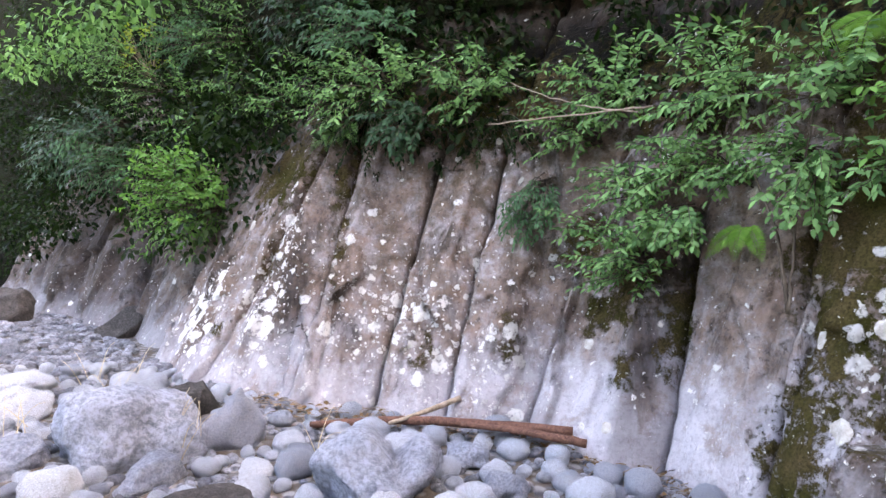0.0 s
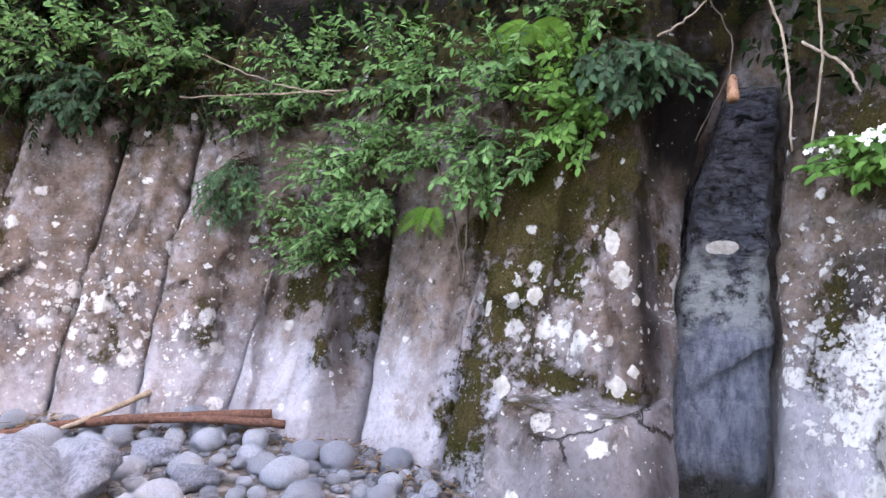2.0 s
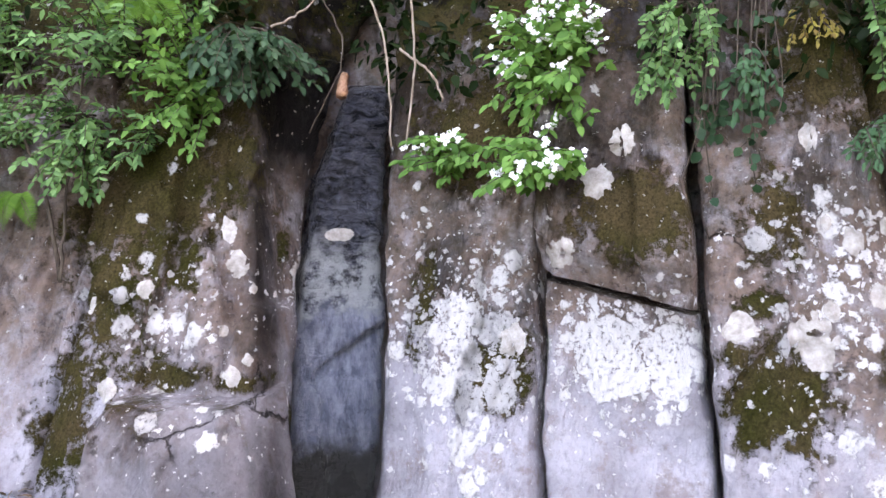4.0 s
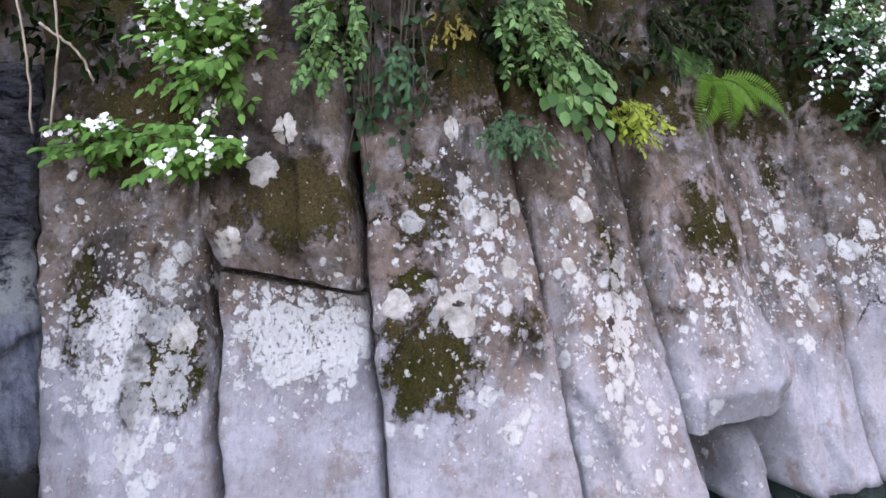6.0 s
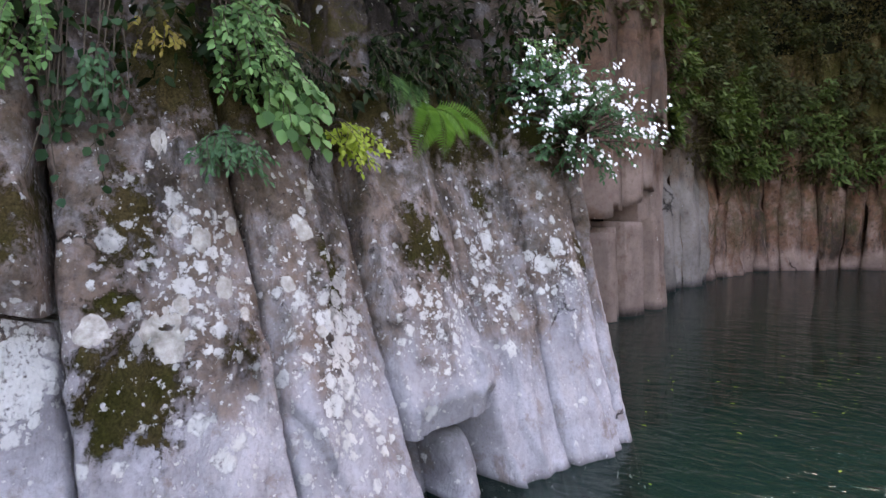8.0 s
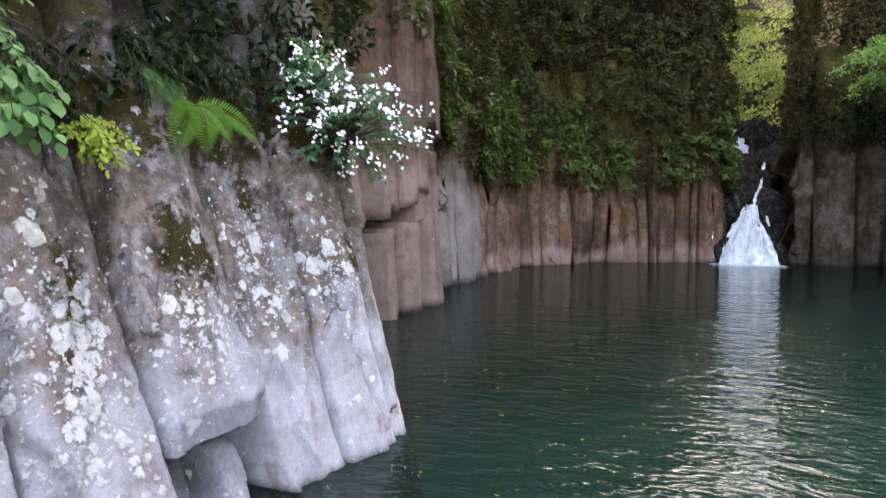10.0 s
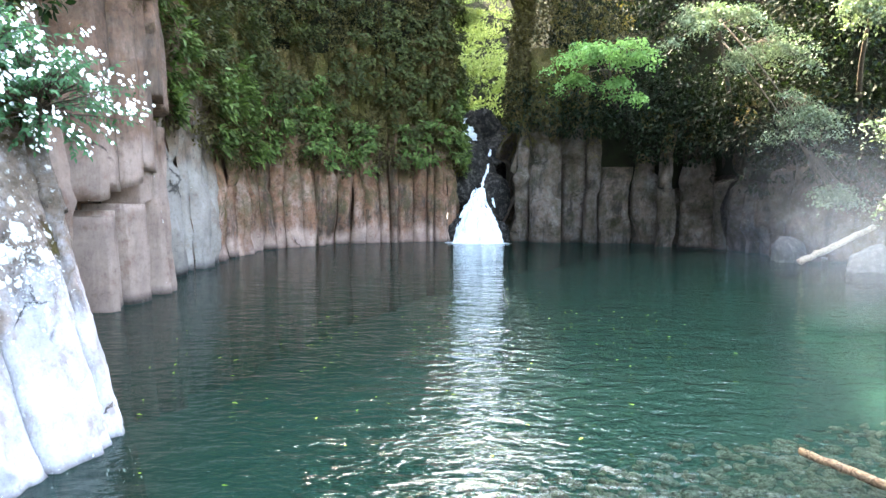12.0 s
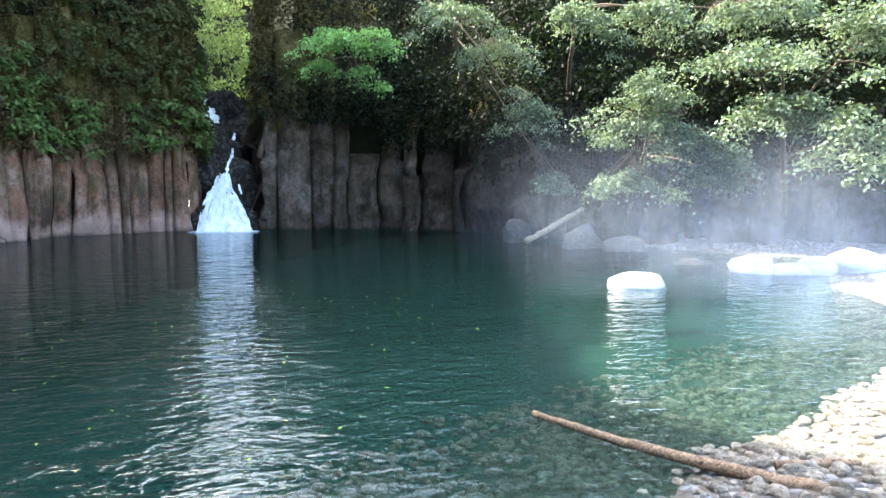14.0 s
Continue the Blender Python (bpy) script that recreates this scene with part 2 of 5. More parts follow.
MOSS += [(17.5, 2.5, .6, .4, .9), (17.15, 1.7, .3, .4, .8), (17.85, 1.8, .2, .3, .7), (20.58, 1.76, .17, .25, 1.0), (20.62, .97, .24, .24, 1.3), (20.42, 1.13, .1, .08, .8), (20.54, 1.37, .16, .07, .8),
         (21.16, 1.12, .1, .12, .8), (21.9, 1.42, .17, .25, .85), (22.6, 1.6, .25, .28, .9), (20.84, 2.6, .4, .4, 1.0),
         (19.34, .93, .13, .17, .85), (24.14, 1.5, .08, .2, .8), (23.42, 1.9, .1, .18, .8), (23.3, 2.6, .8, .45, .8)]
MOSS += [(18.93, 1.3, .07, .28, 1.0), (19.33, .98, .16, .24, 1.2), (19.1, 2.2, .3, .3, 1.2), (17.65, .98, .3, .07, 1.0), (18.05, .95, .2, .05, .8), (16.05, 1.5, .18, .3, .9), (16.35, 1.25, .10, .35, .85), (15.75, 1.75, .2, .25, .8), (13.2, 1.6, .14, .3, .6), (14.0, 1.7, .15, .4, .6)]
MOSS += [(s_, 2.45, .5, .35, .9) for s_ in (21.3, 22.3, 23.2, 24.1)]
MOSS += [(s_, 2.95, .9, .55, .75) for s_ in (12, 13.5, 15, 16.4, 17.8, 19.2, 21.8)]
LICHEN = [(18.56, 1.36, .2, .2, .9), (12.4, 1.15, .5, .45, .55), (13.3, 1.25, .3, .5, .6), (13.3, 1.8, .25, .35, .5), (19.95, 1.1, .40, .30, 1.0),
          (19.15, 1.05, .35, .55, .85), (20.9, 1.5, .5, .6, .5), (20.9, .8, .5, .5, .3), (21.75, 1.0, .4, .8, .58), (22.6, 1.1, .4, .45, .55),
          (23.3, 1.35, .3, .6, .55), (23.9, 1.35, .3, .4, .58), (17.7, 1.2, .4, .4, .35), (14.6, 1.2, .9, .6, .38), (15.3, .9, .3, .4, .4)]
# the wet recess, and shaded slab sides painted dark
DAMP_AND_SHADE = [(18.52, 2.45, .34, .5, 1.7), (18.55, .85, .25, .4, .5), (18.2, 1.5, .13, 1.0, .95), (16.25, 1.2, .1, .8, .6), (13.6, 1.3, .14, .8, .5), (19.75, 2.1, .2, .35, .7)]
# shade behind the leaves, painted along the top of the slabs
DAMP_AND_SHADE += [(s_, 3.3, 1.2, .6, 1.2) for s_ in (11, 12.5, 14, 15.5, 17, 18.5, 20, 21.5, 23)]
# wet recess foot; turned side of the stump block painted dark
DAMP_AND_SHADE += [(18.15, .5, .16, .5, .9), (17.8, .5, .45, .45, .7), (18.55, .8, .25, .5, .8), (16.25, 1.6, .2, .4, .6)]
# shade of the hollow and the far-left rock as dark colour
DAMP_AND_SHADE += [(22.5, .3, .35, .25, .5), (8.8, 1.5, 3.2, 1.4, .8), (24.4, 2.3, .25, .8, .4)]


def patch(table, s, z):
    total = 0 * s
    for a, b, ra, rb, k in table:
        total = np.maximum(total, k * np.exp(-(((s - a) / ra) ** 2 + ((z - b) / rb) ** 2)))
    return total


def cover_of(me, s, z):
    """Stores the growth on a mesh: moss, lichen, damp with painted shade."""
    layer = me.color_attributes.new("cover", "FLOAT_COLOR", "POINT")
    c = np.ones((len(s), 4))
    # last term paints the dark of deep water on submerged rock
    c[:, 0], c[:, 1], c[:, 2] = patch(MOSS, s, z), .18 + patch(LICHEN, s, z), np.maximum(patch(DAMP_AND_SHADE, s, z), np.where(s > 20, np.clip((.05 - z) / .05, 0, 1), 0) * .8)
    layer.data.foreach_set("color", c.ravel())


def fracture(s, z, seed):
    """Broken facets: flat pieces with their own tilt and step, taller than wide."""
    s, z = s + .05 * n3(s, z, seed, 4.0), z + .10 * n3(z, s, seed, 3.0)
    total = 0.0
    for k, (across, tall, step, tilt) in enumerate(((2.6, .95, .034, .16), (6.5, 2.6, .011, .15))):
        q = Vector((s * across, z * tall, seed * 1.7 + k * 9))
        p = noise.voronoi(q)[1][0]
        r = noise.cell_vector(p * 7.3)
        total += step * (r.x - .5) * 2 + tilt / across * ((q.x - p.x) * (r.y - .5) + (q.y - p.y) * (r.z - .5))
    return total


def column(name, left, right, shape, z0, z1, parent, seed, out_extra=0.0, foot=0.0, label="", taper=0.0, slant=0.0, gaps=(.006, .006),
           chamfer=0.0, top_slant=0.0, material=None, broken=1.0):
    """One upright slab of lava between two joints (s at z = 0.6, shift by z = 2.0)."""
    apex, dl, dr, out = shape
    width = right[0] - left[0]
    far = left[0] < 11
    nu, nv = max(14, int(width / (.05 if far else .021))), int((z1 - z0) / (.06 if far else .030)) + 2
    us = np.r_[0, 0, .008, np.linspace(.020, .980, nu), .992, 1, 1]
    zs = np.linspace(z0, z1, nv)
    verts = []
    for z in zs:
        k = (z - .6) / 1.4
        wob = .022 * n3(seed, z, 0, 2.3) + .016 * n3(seed, z, 4, 7) + .006 * n3(seed, z, 4, 19)
        wob2 = .022 * n3(seed + 1, z, 0, 2.3) + .016 * n3(seed + 1, z, 4, 7) + .006 * n3(seed + 1, z, 4, 19)
        a, b = left[0] + left[1] * k + wob + gaps[0], right[0] + right[1] * k + wob2 - gaps[1]
        scoured = .45 + .55 * min(1, max(0, (z - .55) / .5))
        for i, u in enumerate(us):
            s = a + (b - a) * u
            slope = dl * max(0, (apex - u) / max(apex, .05)) + dr * max(0, (u - apex) / max(1 - apex, .05))
            edge = min(u, 1 - u) * width
            d = out + out_extra - slope - .05 * math.exp(-(edge / (.009 + .012 * abs(n3(seed, z, i > nu, 3.1)))) ** 2)
            d += .040 * n3(s, z * .5, seed, 1.6) + .014 * n3(s * 2.2, z * .5, seed, 5) + .008 * n3(s, z, seed, 13) + .005 * n3(s, z, seed, 27)
            d += 1.7 * fracture(s, z, seed) * scoured * broken
            d += foot * math.exp(-max(0, z - .3) / .35)
            if chamfer and z < z0 + .17:
                d -= chamfer * (1 - (z - z0) / .17) ** .8
            if z1 < 3:
                d -= taper * math.exp(-(z1 - z) / .05)
            if i == 0 or i == len(us) - 1:
                d -= .45
            verts.append((s, z + slant * (u - .5) * math.exp(-(z - z0) / .4) + top_slant * (u - .5) * math.exp(-(z1 - z) / .4), d))
    arr = np.array(verts)
    x, y, z = face(arr[:, 0], arr[:, 1], arr[:, 2])
    nn = len(us)
    faces = grid_faces(nn, nv)
    total = len(arr)
    faces += [tuple(total + i for i in range(nn - 1, -1, -1)), tuple(total + nn + i for i in range(nn))]
    ends = np.r_[np.arange(total), np.arange(nn), np.arange((nv - 1) * nn, total)]  # the end faces keep sharp edges
    me = mesh_of(name, np.stack([x, y, z], 1)[ends], faces, material or ROCK)
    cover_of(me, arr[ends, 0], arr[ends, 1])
    return part_of(name, me, parent, label)


JOINTS = [(5.0, 0), (7.2, -.2), (8.7, -.4), (10.1, -.7), (11.9, 0), (12.9, .35), (13.83, .12), (14.46, .24), (15.0, .2),
          (15.56, .24), (16.4, -.05), (17.04, -.04), (18.36, .20), (18.74, .02), (19.57, -.14), (20.37, -.16), (21.36, -.06),
          (22.15, .06), (22.97, .02), (23.6, .05), (24.2, .02), (24.6, .0)]
SHAPES = [(.5, .1, .1, -.2), (.5, .1, .2, .0), (.6, .1, .2, .1), (.5, .1, .3, -.1), (.6, .06, .03, .12), (.3, .04, .22, .12),
          (.3, .02, .10, .0), (.6, .06, .05, .02), (.45, .03, .12, .03), (.74, .03, .26, .06), (.4, .03, .03, -.03),
          (.78, .14, .36, .12), (.5, .03, .03, -.40), (.35, .10, .03, .02), (.5, .03, .04, .0), (.7, .03, .05, .02),
          (.6, .04, .03, .0), (.5, .03, .04, .03), (.5, .05, .03, .02), (.6, .02, .05, .02), (.3, .05, .3, -.1)]
near_cliff = thing("cliff_near", "leaning grey lava slabs with moss and white lichen", "cliff", kind="structure")
WIDE = {5: .018, 6: .020, 7: .018, 9: .014, 10: .022, 12: .020, 14: .018, 15: .018, 17: .016, 20: .014}  # open joints
for i, shape in enumerate(SHAPES):
    gaps = (WIDE.get(i, .010), WIDE.get(i + 1, .010))
    low, top = (-2.6 if i > 14 else -.1), 4.3
    if i == 14:    # the slab that juts out over a pale recess
        column("rock_column", JOINTS[i], JOINTS[i + 1], (.5, .03, .04, -.06), low, 1.35, near_cliff, i + .3, gaps=gaps, top_slant=-.14, broken=.5)
        column("rock_block", JOINTS[i], JOINTS[i + 1], (.5, .03, .10, .20), 1.40, top, near_cliff, i + 40.3, slant=-.15, gaps=gaps, chamfer=.15)
    elif i == 17:  # a hanging block with a hollow below
        column("rock_column", JOINTS[i], JOINTS[i + 1], (.4, .06, .1, -.42), low, .44, near_cliff, i + .3, gaps=gaps)
        column("rock_block", JOINTS[i], JOINTS[i + 1], (.5, .03, .08, .12), .50, top, near_cliff, i + 40.3, slant=.06, gaps=gaps, chamfer=.12)
    elif i == 12:  # the recess down which water runs
        column("rock_column", JOINTS[i], JOINTS[i + 1], (.5, .03, .03, -.34), low, 2.62, near_cliff, i + .3, gaps=gaps, taper=.2, material=WET_ROCK, label="dark wet rock with a belt of pale growth")
    else:
        column("rock_column", JOINTS[i], JOINTS[i + 1], shape, low, top, near_cliff, i + .3, gaps=gaps)
# the stump of a block at the foot of the mossy slab, and a wedge in the hollow
column("rock_block", (17.45, .1), (18.27, .05), (.62, .06, .30, .42), -.1, .90, near_cliff, 77.1, taper=.05)
column("rock_block", (22.5, .0), (22.75, .0), (.4, .05, .08, -.1), -.9, .40, near_cliff, 78.1, taper=.1)

# dark rock mass behind the slabs and the wooded slope above them
ss = np.linspace(4.6, 24.6, 90)
rows = [(-2.6, -.66), (4.2, -.66)]
core = np.concatenate([np.stack(face(ss, np.full(90, z), np.full(90, o)), 1) for z, o in rows])
part_of("rock_core", mesh_of("rock_core", core, grid_faces(90, 2), ROCK), near_cliff)


def lichen_material():
    n = Nodes("crust_lichen")
    at = n.place()
    tone = n.mix(n.ramp(n.noise(18, 6, .7, at), (.35, 0), (.65, 1)), (.24, .215, .19), (.48, .45, .42))
    return n.done(tone, .9, n.bump(n.noise(70, 5, .75, at), .8, .01))


CRUST = lichen_material()
# pale lichen crusts: s, z, reach
LICHENS = [(20.44, 1.25, .08), (20.78, 1.22, .13), (21.12, 1.42, .06), (20.86, 1.35, .05), (19.9, 2.13, .08), (21.0, 1.66, .07),
           (20.86, 1.74, .04), (21.22, 1.72, .05), (20.76, 2.14, .07), (21.22, 1.28, .04), (21.72, 1.69, .07), (21.96, 1.89, .05),
           (21.52, 1.41, .05), (21.68, 1.16, .04), (22.94, 1.94, .06), (23.04, 1.32, .06), (23.4, 1.05, .05), (17.4, .92, .06)]
LICHENS += [(18.0, .99, .05), (18.08, 1.06, .03), (17.98, 1.67, .07), (18.04, 1.5, .08), (17.52, 1.38, .05), (18.54, 1.98, .06),
            (19.38, 1.12, .09), (19.78, 1.93, .09), (19.62, 1.57, .08), (17.2, 1.29, .05), (17.96, 1.19, .03), (18.14, 1.37, .03),
            (18.62, 1.63, .05), (18.4, .5, .08), (15.88, 1.1, .04), (12.68, 1.89, .06), (16.14, .67, .04)]


def rock_hits(targets):
    """Where level rays towards the face meet the rock."""
    bpy.context.view_layer.update()
    graph = bpy.context.evaluated_depsgraph_get()
    out = []
    for s, z in targets:
        along, outward, up = face_frame(s)
        x, y, _ = (float(v) for v in face(s, z, 1.2))
        ok, place, normal, *_ = scene.ray_cast(graph, Vector((x, y, z)), -outward)
        out.append((place, normal) if ok else None)
    return out


rng = random.Random(4)
for (s, z, r), hit in zip(LICHENS, rock_hits([(s, z) for s, z, _ in LICHENS])):
    if hit is None:
        continue
    along, outward, up = face_frame(s)
    rim = [(r * (1 + .30 * n3(math.cos(a), math.sin(a), s * 3, 1.3) + .12 * n3(math.cos(a), math.sin(a), s, 4) + .05 * n3(math.cos(a), math.sin(a), s, 11)), a) for a in np.linspace(0, 2 * math.pi, 41)[:-1]]
    spots = [(s, z)] + [(s + k * q * math.cos(a), z + k * q * math.sin(a)) for k in (.5, 1.0) for q, a in rim]
    got = rock_hits(spots)
    if any(g is None or (g[0] - hit[0]).length > 3 * r for g in got):
        continue
    lift = [.005] + [.006] * 40 + [-.002] * 40
    vs = [g[0] + outward * l for g, l in zip(got, lift)]
    fs = [(0, 1 + i, 1 + (i + 1) % 40) for i in range(40)] + [(1 + i, 41 + i, 41 + (i + 1) % 40, 1 + (i + 1) % 40) for i in range(40)]
    part_of("lichen_patch", mesh_of("lichen_patch", vs, fs, CRUST), near_cliff, "pale crusty lichen patch")


# ---- ground and pool ----
WATER = 0.0


def ground_height(x, y):
    """The river bed: a stony bank round the eye, a bank along the far right, and the pool between."""
    def bank(d, high, reach, slope):
        return np.where(d > 0, high * (1 - np.exp(-np.maximum(d, 0) / reach)), slope * d)
    near = bank(-.90 * (x - 1.1) + .44 * (y + 4.4), .80, 4.2, .20)
    near = near - .30 * np.clip((x - 1.7) / 1.2, 0, 1) * (near > 0)
    right = bank(-1.6 - x - .03 * (y + 6) + .25 * np.sin(y * .7), .5, 4.0, .30)
    back = bank(-(y + 19.6) - .42 * (x - 1) * (x > 1), .6, 3.0, .25)
    z = np.maximum(np.maximum(near, right), np.maximum(back, -3.6))
    return z + np.clip((np.hypot(x, y + 2) - 45) * .10, 0, 8)


axis_x = np.unique(np.round(np.r_[np.linspace(-900, -40, 14), np.linspace(-40, -8, 33), np.arange(-8, 8, .12), np.linspace(8, 40, 65), np.linspace(40, 900, 14)], 3))
axis_y = np.unique(np.round(np.r_[np.linspace(-900, -40, 14), np.linspace(-40, -8, 65), np.arange(-8, 8, .12), np.linspace(8, 40, 33), np.linspace(40, 900, 14)], 3))
GX, GY = np.meshgrid(axis_x, axis_y)
GZ = ground_height(GX, GY)
GZ = GZ + np.array([.05 * n3(a, b, 0, .8) + .025 * n3(a, b, 3, 2.6) for a, b in zip(GX.ravel(), GY.ravel())]).reshape(GX.shape)


def ground_z(x, y):
    return float(ground_height(np.array(x), np.array(y))) + .05 * n3(x, y, 0, .8) + .025 * n3(x, y, 3, 2.6)


def gravel_material():
    n = Nodes("gravel_and_depth_tint")
    at = n.place()
    cell = n.add("ShaderNodeTexVoronoi", feature="F1")
    cell.inputs["Scale"].default_value = 14
    n.join(at, cell.inputs["Vector"])
    tone = n.split(cell.outputs["Color"])[0]
    stone = n.mix(tone, (.07, .068, .07), (.26, .255, .26))
    sand = n.mix(n.noise(40, 5, .7, at), (.055, .045, .038), (.12, .10, .085))
    colour = n.mix(n.ramp(cell.outputs["Distance"], (.4, 0), (.62, 1)), stone, sand)
    height = n.sum("ADD", n.sum("SUBTRACT", 1.0, cell.outputs["Distance"]), n.sum("MULTIPLY", n.noise(60, 5, .7, at), .3))
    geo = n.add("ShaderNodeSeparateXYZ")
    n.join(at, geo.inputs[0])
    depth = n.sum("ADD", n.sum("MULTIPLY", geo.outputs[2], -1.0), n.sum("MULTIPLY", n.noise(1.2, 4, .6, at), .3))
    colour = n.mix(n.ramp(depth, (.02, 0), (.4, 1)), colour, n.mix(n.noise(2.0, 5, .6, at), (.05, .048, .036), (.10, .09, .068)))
    # light lost in deep water is put into the bed colour
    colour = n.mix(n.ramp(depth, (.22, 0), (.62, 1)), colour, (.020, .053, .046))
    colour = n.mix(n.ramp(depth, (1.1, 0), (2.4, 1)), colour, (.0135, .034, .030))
    return n.done(colour, .85, n.bump(height, .8, .04))


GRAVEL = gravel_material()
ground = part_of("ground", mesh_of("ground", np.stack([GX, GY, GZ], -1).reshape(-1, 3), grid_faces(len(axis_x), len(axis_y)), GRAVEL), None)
tagged(ground, "grey river gravel bank sloping into a pool", "ground", kind="structure")


def water_material():
    n = Nodes("pool_water")
    at = n.place((1, 1.0, 1))
    turned = n.add("ShaderNodeMapping")
    turned.inputs["Rotation"].default_value = (0, 0, radians(-43))
    n.join(at, turned.inputs["Vector"])
    drawn = n.add("ShaderNodeMapping")  # crests lie across the way to the fall
    drawn.inputs["Scale"].default_value = (.8, 1.5, 1)
    n.join(turned.outputs[0], drawn.inputs["Vector"])
    waves = n.sum("ADD", n.sum("MULTIPLY", n.noise(1.1, 2, .5, drawn.outputs[0], .5), .9), n.sum("MULTIPLY", n.noise(3.6, 3, .5, drawn.outputs[0], .8), .95))
    waves = n.sum("ADD", waves, n.sum("MULTIPLY", n.noise(9, 2, .5, drawn.outputs[0], .6), .36))
    normal = n.bump(waves, .42, .075)
    clear = n.add("ShaderNodeBsdfTransparent")
    clear.inputs[0].default_value = (.70, .85, .82, 1)
    murk = n.add("ShaderNodeBsdfDiffuse")  # fine silt in the water
    murk.inputs[0].default_value = (.0055, .021, .0165, 1)
    body = n.add("ShaderNodeMixShader")
    body.inputs[0].default_value = .38
    n.join(clear.outputs[0], body.inputs[1]), n.join(murk.outputs[0], body.inputs[2])
    gloss = n.add("ShaderNodeBsdfGlossy")
    gloss.inputs["Roughness"].default_value = .02
    n.join(normal, gloss.inputs["Normal"])
    fres = n.add("ShaderNodeFresnel")
    fres.inputs["IOR"].default_value = 1.33
    n.join(normal, fres.inputs["Normal"])
    blend = n.add("ShaderNodeMixShader")
    n.join(fres.outputs[0], blend.inputs[0]), n.join(body.outputs[0], blend.inputs[1]), n.join(gloss.outputs[0], blend.inputs[2])
    n.join(blend.outputs[0], n.end.inputs["Surface"])
    return n.mat


POOL = water_material()
wx, wy = np.meshgrid(np.linspace(-30, 26, 57), np.linspace(-27, 3.8, 29))
water = part_of("water", mesh_of("water", np.stack([wx, wy, 0 * wx + WATER], -1).reshape(-1, 3), grid_faces(57, 29), POOL), None)
tagged(water, "clear green pool water with small ripples", "water", kind="structure")

# ---- far cliffs: plans that run along the pool with the water on their right ----
FAR = [(7.6, -2.3), (8.9, -3.1), (10.4, -3.9), (11.6, -4.75), (12.3, -5.8), (14.0, -6.6), (15.0, -7.5), (16.2, -8.9),
       (17.8, -10.4), (19.1, -11.8), (19.6, -14.2), (19.5, -16.4), (18.8, -18.0), (18.0, -19.0), (18.6, -20.2), (20.2, -22.0), (23.5, -25.5)]
FAR_RIGHT = [(22.0, -27.0), (18.8, -23.2), (17.2, -21.4), (16.45, -20.7), (15.4, -21.5), (14.0, -22.4), (12.3, -22.7), (10.2, -22.8), (8.0, -21.6),
             (6.0, -20.9), (3.5, -21.2), (0.0, -20.8), (-5, -20.5), (-12, -20), (-20, -17)]
FAR_ROCK = rock_face_material("far_lava", (.33, .215, .175), (.17, .082, .052), (.02, .017, .016), .25, .3, .35, (.05, .05, .022))
BEIGE_ROCK = rock_face_material("beige_lava", (.30, .205, .168), (.17, .096, .068), (.045, .037, .034), .4, 2.4, .35, (.09, .062, .045))
GREY_ROCK = rock_face_material("grey_lava", (.26, .215, .188), (.165, .112, .085), (.035, .03, .03), .3, 2.2, .35, (.10, .075, .055))
DARK_ROCK = rock_face_material("dark_lava_and_slot_shade", (.14, .118, .108), (.085, .06, .048), (.010, .009, .009), .4, -.6, .45, (.022, .022, .010))


def line_of(plan):
    line = spline([(*p, 0) for p in plan], 10)[:, :2]
    return line, np.r_[0, np.cumsum(np.hypot(*np.diff(line, axis=0).T))]


def line_at(line, steps, s):
    q = np.array([np.interp(s, steps, line[:, k]) for k in (0, 1)])
    t = np.array([np.interp(s + .4, steps, line[:, k]) - np.interp(s - .4, steps, line[:, k]) for k in (0, 1)])
    t /= np.hypot(*t) + 1e-9
    return q, np.array([t[1], -t[0]])


